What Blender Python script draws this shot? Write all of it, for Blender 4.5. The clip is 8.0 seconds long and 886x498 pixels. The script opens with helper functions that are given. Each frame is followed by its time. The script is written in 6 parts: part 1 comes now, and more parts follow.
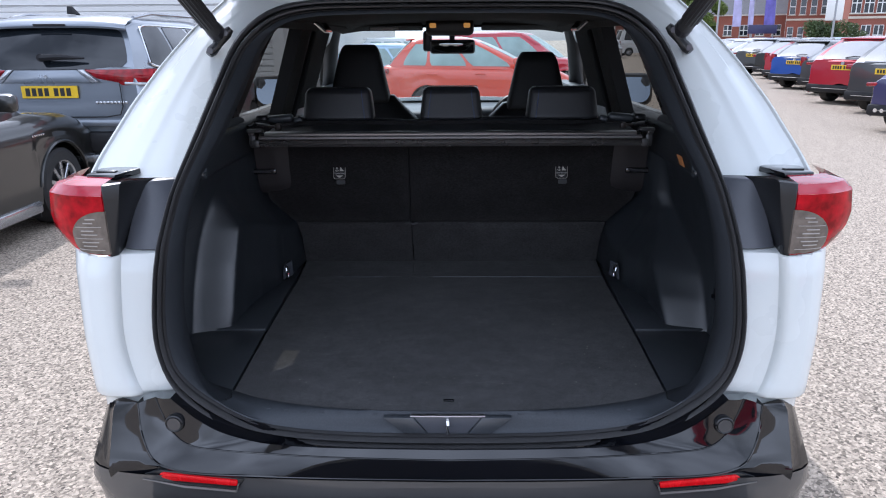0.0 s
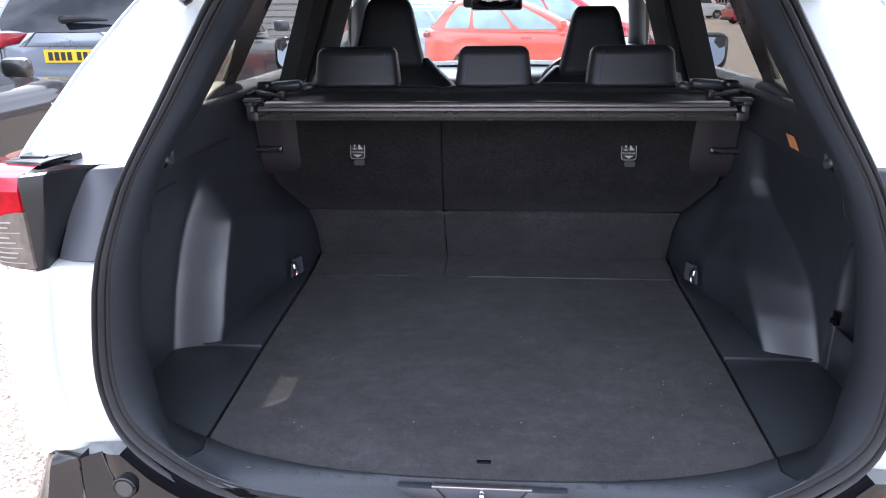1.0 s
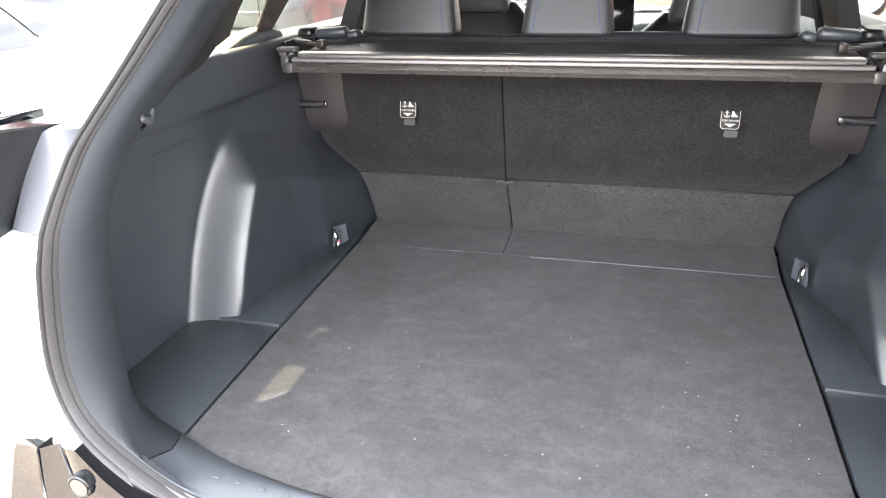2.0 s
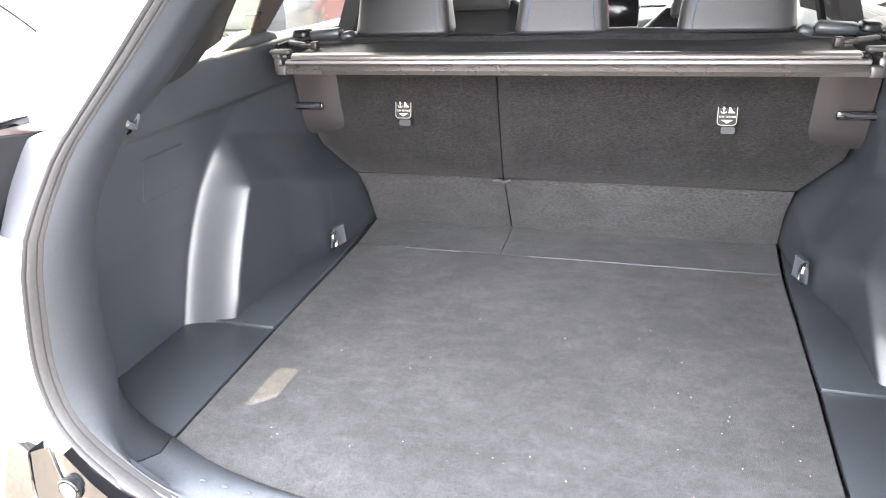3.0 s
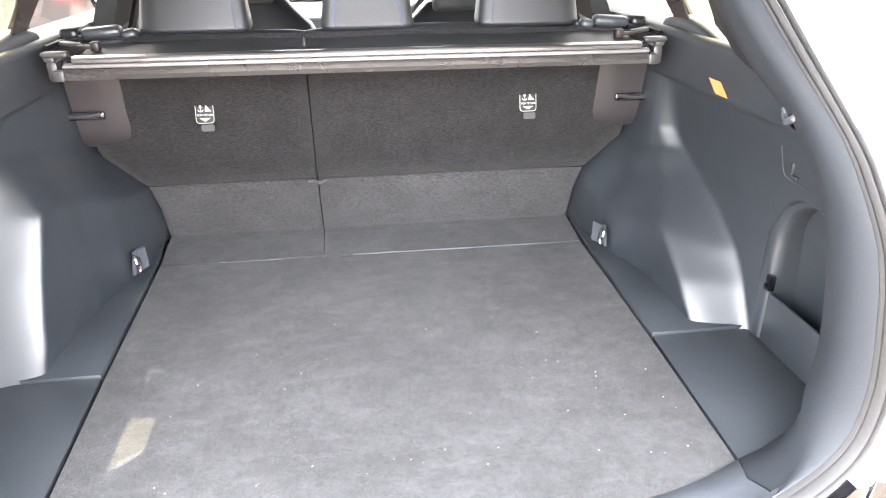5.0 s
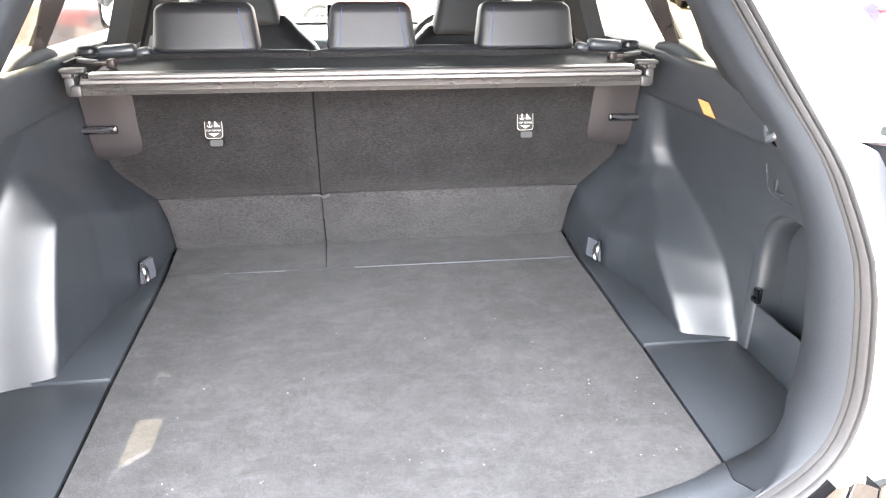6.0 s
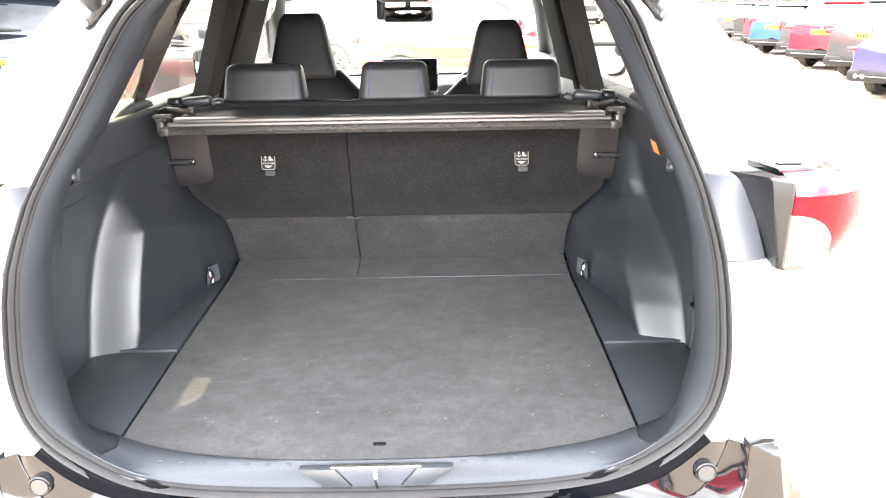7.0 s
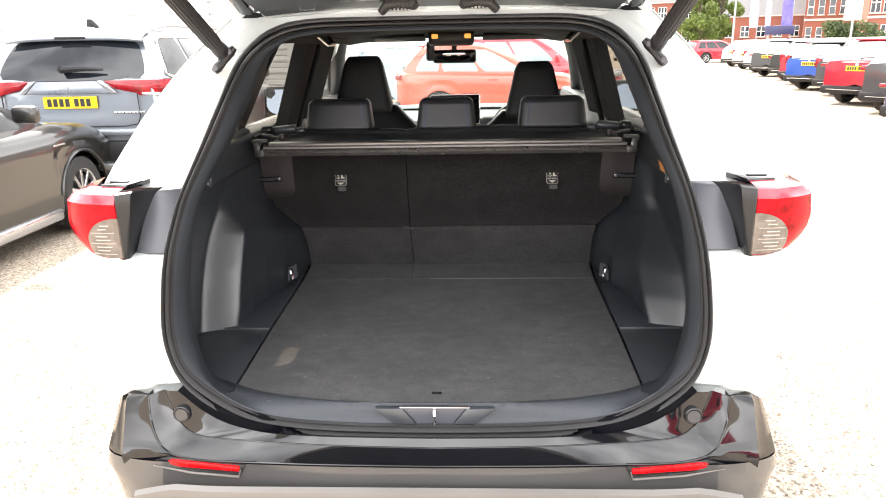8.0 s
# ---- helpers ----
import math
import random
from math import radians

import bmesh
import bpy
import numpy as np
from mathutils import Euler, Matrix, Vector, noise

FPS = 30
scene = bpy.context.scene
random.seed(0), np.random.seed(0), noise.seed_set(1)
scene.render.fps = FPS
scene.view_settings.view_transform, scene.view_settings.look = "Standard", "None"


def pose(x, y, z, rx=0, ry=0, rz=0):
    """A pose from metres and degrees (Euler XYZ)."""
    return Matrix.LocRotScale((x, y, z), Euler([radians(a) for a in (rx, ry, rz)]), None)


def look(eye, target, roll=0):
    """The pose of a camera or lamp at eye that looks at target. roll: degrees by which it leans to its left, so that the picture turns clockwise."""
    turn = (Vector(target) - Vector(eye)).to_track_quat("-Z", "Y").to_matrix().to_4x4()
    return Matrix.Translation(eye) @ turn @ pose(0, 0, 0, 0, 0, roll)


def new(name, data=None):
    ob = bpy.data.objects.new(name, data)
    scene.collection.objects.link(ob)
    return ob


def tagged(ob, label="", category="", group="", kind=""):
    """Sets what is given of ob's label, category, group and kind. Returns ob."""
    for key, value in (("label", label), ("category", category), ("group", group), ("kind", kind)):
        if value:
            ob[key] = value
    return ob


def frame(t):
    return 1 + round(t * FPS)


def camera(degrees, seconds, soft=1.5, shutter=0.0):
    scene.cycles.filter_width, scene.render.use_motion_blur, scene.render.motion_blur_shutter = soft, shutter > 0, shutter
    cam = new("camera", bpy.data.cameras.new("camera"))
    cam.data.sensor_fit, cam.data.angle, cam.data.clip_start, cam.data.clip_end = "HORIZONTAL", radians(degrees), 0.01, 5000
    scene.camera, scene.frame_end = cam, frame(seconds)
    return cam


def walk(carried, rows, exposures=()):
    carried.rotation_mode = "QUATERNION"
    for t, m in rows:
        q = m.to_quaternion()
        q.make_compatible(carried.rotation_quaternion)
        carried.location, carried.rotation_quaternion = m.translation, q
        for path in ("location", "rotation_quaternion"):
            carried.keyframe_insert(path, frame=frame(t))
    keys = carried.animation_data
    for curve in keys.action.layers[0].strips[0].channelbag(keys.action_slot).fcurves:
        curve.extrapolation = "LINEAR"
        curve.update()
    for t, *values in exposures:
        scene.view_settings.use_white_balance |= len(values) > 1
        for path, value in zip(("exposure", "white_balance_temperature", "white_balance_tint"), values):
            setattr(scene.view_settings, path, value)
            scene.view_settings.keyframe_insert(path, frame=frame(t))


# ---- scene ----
cam = camera(64.6, 8.0, soft=1.1)
PATH = [
    (0, (0.02, 0.087, 1.529), (-0.017, 2.002, 0.956), -0.4),
    (0.5, (0.059, 0.304, 1.525), (-0.027, 2.205, 0.911), -0.7),
    (1, (0.02, 0.521, 1.486), (-0.133, 2.402, 0.825), -0.7),
    (1.5, (0.022, 0.693, 1.476), (-0.267, 2.532, 0.745), -0.7),
    (2, (0.172, 0.807, 1.457), (-0.32, 2.579, 0.672), -1.5),
    (3.3, (0.222, 0.829, 1.462), (-0.318, 2.583, 0.666), -2.7),
    (3.5, (0.22, 0.829, 1.469), (-0.284, 2.589, 0.663), -2.9),
    (4, (0.073, 0.823, 1.47), (-0.145, 2.635, 0.652), -2.3),
    (4.5, (-0.012, 0.837, 1.473), (0.057, 2.655, 0.642), -1.9),
    (4.7, (-0.027, 0.834, 1.473), (0.137, 2.645, 0.64), -1.5),
    (5.8, (-0.062, 0.806, 1.473), (0.214, 2.62, 0.677), 0.2),
    (6, (-0.054, 0.772, 1.473), (0.187, 2.602, 0.703), 0.2),
    (6.5, (0.051, 0.587, 1.495), (0.169, 2.451, 0.78), -0.3),
    (7, (0.127, 0.393, 1.528), (0.142, 2.282, 0.873), -0.9),
    (7.5, (0.105, 0.178, 1.533), (0.058, 2.084, 0.929), -0.9),
    (8, (0.098, -0.026, 1.558), (0.013, 1.891, 0.997), -1.1),
]
EXPOSURES = [(0, -0.20, 5650, 15), (0.5, 0.12, 5720, 17), (0.75, 0.36, 5820, 17), (1.0, 0.94, 5880, 18), (1.5, 2.26, 6650, 13), (2.0, 3.01, 6850, 12), (3.5, 3.51, 6850, 13), (4.0, 3.56, 6850, 13),
             (4.5, 3.74, 6850, 13), (5.8, 3.79, 6900, 13), (6.5, 3.61, 6950, 13), (7.0, 3.11, 7050, 12), (7.5, 2.34, 7200, 13), (8.0, 1.50, 7300, 13)]
walk(cam, [(t, look(eye, target, roll)) for t, eye, target, roll in PATH], EXPOSURES)

# world, sun and exposure
SUN_EL, SUN_AZ = radians(49), radians(-26)   # azimuth from +y towards +x
world = bpy.data.worlds.new("sky")
scene.world = world
world.use_nodes = True
wn = world.node_tree
sky = wn.nodes.new("ShaderNodeTexSky")
sky.sky_type = "NISHITA"
sky.sun_disc = False
sky.sun_elevation = SUN_EL
sky.sun_rotation = SUN_AZ
sky.dust_density = 2.5
sky.air_density = 1.3
wn.nodes["Background"].inputs[1].default_value = 0.15
haze = wn.nodes.new("ShaderNodeHueSaturation")   # thin bright cloud pales the blue
haze.inputs["Saturation"].default_value = 0.34
wn.links.new(sky.outputs[0], haze.inputs["Color"])
wco = wn.nodes.new("ShaderNodeTexCoord")
wno = wn.nodes.new("ShaderNodeTexNoise")             # broken white cloud all round
wno.inputs["Scale"].default_value, wno.inputs["Detail"].default_value = 1.7, 7
wmp = wn.nodes.new("ShaderNodeMapping")
wmp.inputs["Location"].default_value = (5.0, 8.1, 0.3)
wn.links.new(wco.outputs["Generated"], wmp.inputs["Vector"])
wn.links.new(wmp.outputs[0], wno.inputs["Vector"])
wra = wn.nodes.new("ShaderNodeMapRange")
wra.inputs["From Min"].default_value, wra.inputs["From Max"].default_value = 0.40, 0.68
wra.inputs["To Min"].default_value, wra.inputs["To Max"].default_value = 0.10, 0.98
wn.links.new(wno.outputs["Fac"], wra.inputs["Value"])
wmx = wn.nodes.new("ShaderNodeMix"); wmx.data_type = "RGBA"
wmx.inputs["B"].default_value = (20.6, 22.0, 24.0, 1)
wn.links.new(wra.outputs[0], wmx.inputs["Factor"])
wn.links.new(haze.outputs[0], wmx.inputs["A"])
wn.links.new(wmx.outputs["Result"], wn.nodes["Background"].inputs[0])
sun_data = bpy.data.lights.new("sun", "SUN")
sun_data.energy, sun_data.angle, sun_data.color = 3.2, radians(0.53), (1.0, 0.95, 0.87)
sun_dir = Vector((math.sin(SUN_AZ) * math.cos(SUN_EL), math.cos(SUN_AZ) * math.cos(SUN_EL), math.sin(SUN_EL)))
sun = new("sun", sun_data)
sun.matrix_world = look(sun_dir * 50, (0, 0, 0))


# ---------------------------------------------------------------- materials
def mat(name, color, rough=0.5, metal=0.0, var=0.12, fine=60.0, coarse=4.0, bump=0.0, bump_scale=None, coat=0.0,
        sheen=0.0, rvar=0.08, per_piece=0.0, spread=0.35, broad=0.0, spec=0.5, emit=None, stretch=None):
    """Principled surface with fine grain and broad wear at real size."""
    m = bpy.data.materials.new(name)
    m.use_nodes = True
    nt = m.node_tree
    n, l = nt.nodes, nt.links
    p = n["Principled BSDF"]
    tc = n.new("ShaderNodeTexCoord")
    n1 = n.new("ShaderNodeTexNoise"); n1.inputs["Scale"].default_value = fine; n1.inputs["Detail"].default_value = 4
    n2 = n.new("ShaderNodeTexNoise"); n2.inputs["Scale"].default_value = coarse; n2.inputs["Detail"].default_value = 6
    for k in (n1, n2):
        l.new(tc.outputs["Object"], k.inputs["Vector"])
    if stretch:                                            # fibres lie one way
        vm = n.new("ShaderNodeVectorMath"); vm.operation = "MULTIPLY"; vm.inputs[1].default_value = stretch
        l.new(tc.outputs["Object"], vm.inputs[0])
        for k in (n1, n2):
            l.new(vm.outputs[0], k.inputs["Vector"])
    add = n.new("ShaderNodeMath"); add.operation = "ADD"
    l.new(n1.outputs["Fac"], add.inputs[0]); l.new(n2.outputs["Fac"], add.inputs[1])
    mr = n.new("ShaderNodeMapRange")
    mr.inputs["From Min"].default_value, mr.inputs["From Max"].default_value = 1 - spread, 1 + spread
    mr.inputs["To Min"].default_value, mr.inputs["To Max"].default_value = 1 - var, 1 + var
    l.new(add.outputs[0], mr.inputs["Value"])
    val = mr.outputs[0]
    if broad:
        n3 = n.new("ShaderNodeTexNoise"); n3.inputs["Scale"].default_value = 6.5; n3.inputs["Detail"].default_value = 5
        l.new(tc.outputs["Object"], n3.inputs["Vector"])
        r3 = n.new("ShaderNodeMapRange")
        r3.inputs["From Min"].default_value, r3.inputs["From Max"].default_value = 0.35, 0.65
        r3.inputs["To Min"].default_value, r3.inputs["To Max"].default_value = 1 - broad, 1 + broad
        l.new(n3.outputs["Fac"], r3.inputs["Value"])
        m3 = n.new("ShaderNodeMath"); m3.operation = "MULTIPLY"
        l.new(val, m3.inputs[0]); l.new(r3.outputs[0], m3.inputs[1])
        val = m3.outputs[0]
    if per_piece:
        oi = n.new("ShaderNodeObjectInfo")
        r2 = n.new("ShaderNodeMapRange")
        r2.inputs["To Min"].default_value, r2.inputs["To Max"].default_value = 1 - per_piece, 1 + per_piece
        l.new(oi.outputs["Random"], r2.inputs["Value"])
        mm = n.new("ShaderNodeMath"); mm.operation = "MULTIPLY"
        l.new(val, mm.inputs[0]); l.new(r2.outputs[0], mm.inputs[1])
        val = mm.outputs[0]
    sc = n.new("ShaderNodeVectorMath"); sc.operation = "SCALE"
    sc.inputs[0].default_value = color
    l.new(val, sc.inputs["Scale"])
    l.new(sc.outputs[0], p.inputs["Base Color"])
    rr = n.new("ShaderNodeMapRange")
    rr.inputs["From Min"].default_value, rr.inputs["From Max"].default_value = 0.3, 0.7
    rr.inputs["To Min"].default_value, rr.inputs["To Max"].default_value = max(0.01, rough - rvar), min(1, rough + rvar)
    l.new(n2.outputs["Fac"], rr.inputs["Value"])
    l.new(rr.outputs[0], p.inputs["Roughness"])
    p.inputs["Metallic"].default_value = metal
    p.inputs["Specular IOR Level"].default_value = spec
    p.inputs["Coat Weight"].default_value = coat
    p.inputs["Coat Roughness"].default_value = 0.03
    if sheen:
        p.inputs["Sheen Weight"].default_value = sheen
        p.inputs["Sheen Roughness"].default_value = 0.5
    if bump:
        b = n.new("ShaderNodeBump")
        b.inputs["Strength"].default_value = bump
        b.inputs["Distance"].default_value = 0.002
        nb = n.new("ShaderNodeTexNoise")
        nb.inputs["Scale"].default_value = bump_scale or fine * 4
        nb.inputs["Detail"].default_value = 3
        l.new(tc.outputs["Object"], nb.inputs["Vector"])
        l.new(nb.outputs["Fac"], b.inputs["Height"])
        l.new(b.outputs[0], p.inputs["Normal"])
    if emit:
        p.inputs["Emission Color"].default_value = (*emit[0], 1)
        p.inputs["Emission Strength"].default_value = emit[1]
    return m


def carpet(name, color, contrast, patches, scuffs=0.0, lay=(1, 1, 1), grain=420):
    """Needle felt: matted fibres, flattened patches and pale drag marks."""
    m = mat(name, color, 0.95, var=contrast * 0.5, fine=1100, coarse=210, bump=1.0, bump_scale=900, sheen=0.10, spec=0.1, spread=0.26, broad=patches)
    n, l = m.node_tree.nodes, m.node_tree.links
    sc = [k for k in n if k.bl_idname == "ShaderNodeVectorMath" and k.operation == "SCALE"][0]
    tc = [k for k in n if k.bl_idname == "ShaderNodeTexCoord"][0]
    val = sc.inputs["Scale"].links[0].from_socket

    def layer(scale, stretch, detail, lo, hi, a, b, turn=0.0):
        nonlocal val
        mp = n.new("ShaderNodeMapping"); mp.inputs["Scale"].default_value = stretch; mp.inputs["Rotation"].default_value = (0, 0, turn)
        l.new(tc.outputs["Object"], mp.inputs["Vector"])
        t = n.new("ShaderNodeTexNoise"); t.inputs["Scale"].default_value = scale; t.inputs["Detail"].default_value = detail
        l.new(mp.outputs[0], t.inputs["Vector"])
        r = n.new("ShaderNodeMapRange")
        r.inputs["From Min"].default_value, r.inputs["From Max"].default_value = lo, hi
        r.inputs["To Min"].default_value, r.inputs["To Max"].default_value = a, b
        l.new(t.outputs["Fac"], r.inputs["Value"])
        q = n.new("ShaderNodeMath"); q.operation = "MULTIPLY"
        l.new(val, q.inputs[0]); l.new(r.outputs[0], q.inputs[1])
        val = q.outputs[0]
    layer(grain, lay, 3, 0.36, 0.64, 1 - contrast, 1 + contrast)
    layer(16, (1, 1.4, 1), 7, 0.36, 0.64, 1 - contrast * 0.24, 1 + contrast * 0.24)
    if scuffs:
        layer(26, (0.5, 1.8, 1), 5, 0.56, 0.74, 1.0, 1 + scuffs, 0.35)
        layer(75, (1, 1, 1), 5, 0.35, 0.65, 1 - scuffs * 0.5, 1 + scuffs * 0.5)
    l.new(val, sc.inputs["Scale"])
    return m


def glass(name, tint, gloss=0.0, rough=0.0):
    """A thin pane: tinted see-through with Fresnel gloss."""
    m = bpy.data.materials.new(name)
    m.use_nodes = True
    n, l = m.node_tree.nodes, m.node_tree.links
    n.remove(n["Principled BSDF"])
    tr = n.new("ShaderNodeBsdfTransparent"); tr.inputs[0].default_value = (*tint, 1)
    gl = n.new("ShaderNodeBsdfGlossy"); gl.inputs["Roughness"].default_value = rough
    lw = n.new("ShaderNodeLayerWeight"); lw.inputs["Blend"].default_value = 0.5
    pw = n.new("ShaderNodeMath"); pw.operation = "POWER"; pw.inputs[1].default_value = 4.0
    l.new(lw.outputs["Facing"], pw.inputs[0])
    fr = n.new("ShaderNodeMath"); fr.operation = "MULTIPLY_ADD"; fr.inputs[1].default_value = 0.75; fr.inputs[2].default_value = 0.04 + gloss
    l.new(pw.outputs[0], fr.inputs[0])
    mx = n.new("ShaderNodeMixShader")
    l.new(fr.outputs[0], mx.inputs[0]); l.new(tr.outputs[0], mx.inputs[1]); l.new(gl.outputs[0], mx.inputs[2])
    l.new(mx.outputs[0], n["Material Output"].inputs[0])
    return m


WHITE = mat("white_pearl_paint", (0.70, 0.735, 0.725), 0.28, var=0.025, fine=900, coarse=1.5, coat=1.0, rvar=0.03)
GLOSS_BLACK = mat("gloss_black_trim", (0.004, 0.0045, 0.0065), 0.05, var=0.2, fine=200, coarse=3, spec=0.72, rvar=0.04)
PLASTIC = mat("grained_black_plastic", (0.0245, 0.029, 0.035), 0.40, var=0.14, fine=300, coarse=5, bump=0.14, bump_scale=1300, spec=1.0)
PILLAR = mat("matt_black_pillar_plastic", (0.012, 0.012, 0.013), 0.6, var=0.12, fine=300, coarse=5, bump=0.1, bump_scale=1300, spec=0.5)
# sill toned paler than the sides: its sky shine sits in the base colour
SURROUND = mat("sky_shine_sill_plastic", (0.050, 0.056, 0.065), 0.58, var=0.18, fine=260, coarse=6, bump=0.12, bump_scale=1100, spec=0.3)
SURROUND_SIDE = mat("grained_surround_plastic", (0.025, 0.029, 0.035), 0.55, var=0.16, fine=260, coarse=6, bump=0.12, bump_scale=1100, spec=0.35)
PLASTIC_SOFT = mat("satin_black_plastic", (0.042, 0.048, 0.056), 0.40, var=0.15, fine=200, coarse=6, bump=0.08, bump_scale=900, spec=0.8)
CASSETTE = mat("satin_cassette_metal", (0.17, 0.16, 0.155), 0.27, metal=0.75, var=0.06, fine=200, coarse=6, spec=0.9, rvar=0.03)
CASSETTE_END = mat("grey_bracket_plastic", (0.050, 0.050, 0.053), 0.36, var=0.1, fine=200, coarse=6, spec=0.8)
CLIP_BROWN = mat("dark_brown_clip", (0.032, 0.024, 0.022), 0.4, var=0.1, fine=200, coarse=6)
CASSETTE_PALE = mat("pale_cassette_strip", (0.16, 0.155, 0.16), 0.34, var=0.06, fine=200, coarse=6, spec=0.8, rvar=0.03)
PLASTIC_BLACK = mat("satin_black_housing", (0.010, 0.011, 0.013), 0.30, var=0.12, fine=300, coarse=5, spec=0.6)
PLASTIC_GREY = mat("primer_grey_plastic", (0.080, 0.085, 0.100), 0.34, var=0.08, fine=400, coarse=5)
RUBBER = mat("rubber_seal", (0.046, 0.0455, 0.047), 0.50, var=0.2, fine=150, coarse=6, bump=0.05, spec=0.5)
# one felt, three tones: shade of seat back and skirt put into colour
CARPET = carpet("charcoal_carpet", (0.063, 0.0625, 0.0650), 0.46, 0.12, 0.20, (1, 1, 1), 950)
CARPET_BACK = carpet("charcoal_carpet_seat_shade", (0.0180, 0.0172, 0.0178), 0.46, 0.06, 0.0, (0.32, 1, 1.3))
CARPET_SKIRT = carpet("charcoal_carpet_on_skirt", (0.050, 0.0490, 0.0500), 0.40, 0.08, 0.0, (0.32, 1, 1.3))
LEATHER = mat("black_leather", (0.021, 0.022, 0.025), 0.38, var=0.15, fine=120, coarse=8, bump=0.18, bump_scale=450)
LEATHER_MAT = mat("black_leatherette", (0.024, 0.025, 0.027), 0.5, var=0.15, fine=120, coarse=8, bump=0.2, bump_scale=500)
STITCH = mat("blue_thread", (0.05, 0.09, 0.25), 0.7)
HEADLINER = mat("black_headliner", (0.012, 0.012, 0.013), 0.9, var=0.2, fine=300, bump=0.3)
TONNEAU = mat("tonneau_vinyl", (0.028, 0.030, 0.032), 0.45, var=0.15, fine=250, coarse=5, bump=0.2, bump_scale=700)
CHROME = mat("chrome", (0.75, 0.76, 0.78), 0.12, metal=1.0, var=0.05)
ALU = mat("brushed_aluminium", (0.62, 0.61, 0.62), 0.36, metal=1.0, var=0.08, fine=300)
SILVER = mat("silver_painted_plastic", (0.175, 0.165, 0.155), 0.36, var=0.06, fine=600, coarse=4, metal=0.35)
STEEL = mat("dark_steel", (0.10, 0.10, 0.11), 0.35, metal=0.8)
RED_LENS = mat("red_lens", (0.34, 0.002, 0.008), 0.08, var=0.5, fine=45, coarse=20, spec=0.22, spread=0.25)
# lens brow and top: reflected sky added as a pinker red
RED_TOP = mat("sky_toned_lens_bevel", (0.44, 0.012, 0.035), 0.10, var=0.1, fine=40, coarse=10, coat=0.6)
CAR_LAMP = mat("red_lamp_plastic", (0.26, 0.004, 0.010), 0.10, var=0.55, fine=22, coarse=9, spec=0.6)
REFLECT = mat("red_reflector", (0.65, 0.006, 0.010), 0.25, var=0.2, fine=300, coarse=30, spec=0.3)
CLEAR_LENS = mat("smoked_clear_lens", (0.16, 0.135, 0.115), 0.14, var=0.35, fine=25, coarse=60, spec=0.3)
LAMP_RIB = mat("lamp_rib", (0.36, 0.33, 0.30), 0.30, metal=0.7)
LABEL_WHITE = mat("white_print", (0.52, 0.52, 0.50), 0.5, var=0.04)
STICKER = mat("orange_sticker", (0.66, 0.27, 0.10), 0.5, var=0.1, fine=60)
TAG_CREAM = mat("cream_tag_print", (0.48, 0.46, 0.41), 0.5, var=0.1, fine=80)
AMBER = mat("lit_amber_lamp", (0.9, 0.5, 0.15), 0.4, emit=((1.0, 0.45, 0.10), 0.4))
GLASS = glass("clear_glass", (0.86, 0.93, 0.90))
GLASS_DOOR = glass("door_glass", (0.34, 0.33, 0.30))
GLASS_DARK = glass("privacy_glass", (0.60, 0.56, 0.41), 0.02)
CAR_GLASS = mat("dark_car_window", (0.012, 0.015, 0.019), 0.04, var=0.2, fine=3, coarse=1.0, spec=0.55, rvar=0.02)
# row car windows: reflected sky painted in as a pale base colour
CAR_GLASS_SKY = mat("sky_painted_car_window", (0.30, 0.305, 0.315), 0.06, var=0.08, fine=30, coarse=2, spec=1.0, coat=0.8)
# opaque pane: the brightness showing through it is put into its pale base
CAR_GLASS_PALE = mat("through_lit_car_window", (0.24, 0.33, 0.32), 0.05, var=0.25, fine=3, coarse=1.2, spec=0.8, rvar=0.02)
TYRE = mat("tyre_rubber", (0.018, 0.018, 0.019), 0.75, var=0.2, bump=0.3, bump_scale=120)
PLATE = mat("yellow_plate", (0.80, 0.52, 0.02), 0.4, var=0.05)
PLATE_INK = mat("plate_bars", (0.02, 0.02, 0.02), 0.5)
SCREEN = mat("dark_screen", (0.008, 0.008, 0.010), 0.12)
CRUMB = mat("pale_crumbs", (0.36, 0.34, 0.30), 0.8)


def paint(name, color, metal=0.3):
    return mat(name, color, 0.30, metal=metal, var=0.05, fine=500, coarse=1.2, coat=1.0, rvar=0.04)


# ---------------------------------------------------------------- mesh helpers
def finish(name, bm, material, smooth=True, angle=35):
    bmesh.ops.recalc_face_normals(bm, faces=bm.faces[:])
    me = bpy.data.meshes.new(name)
    bm.to_mesh(me)
    bm.free()
    for m in (material if isinstance(material, (list, tuple)) else [material]):
        me.materials.append(m)
    if smooth:
        me.shade_smooth()
        me.set_sharp_from_angle(angle=radians(angle))
    return me


def part(name, bm, material, parent=None, label="", smooth=True, angle=35):
    """One mesh object under a thing or a part."""
    ob = new(name, finish(name, bm, material, smooth, angle))
    if parent is not None:
        ob.parent = parent
    if label:
        ob["label"] = label
    return ob


def thing(name, label, category, group="", kind=""):
    return tagged(new(name), label, category, group, kind)


def grid(rows, closed_u=False, closed_v=False):
    """A skin over rows of points."""
    bm = bmesh.new()
    vs = [[bm.verts.new(p) for p in r] for r in rows]
    R, C = len(vs), len(vs[0])
    for i in range(R if closed_u else R - 1):
        for j in range(C if closed_v else C - 1):
            q = [vs[i][j], vs[i][(j + 1) % C], vs[(i + 1) % R][(j + 1) % C], vs[(i + 1) % R][j]]
            if len({tuple(v.co) for v in q}) > 2:
                try:
                    bm.faces.new(q)
                except ValueError:
                    pass
    bmesh.ops.remove_doubles(bm, verts=bm.verts[:], dist=1e-5)
    return bm


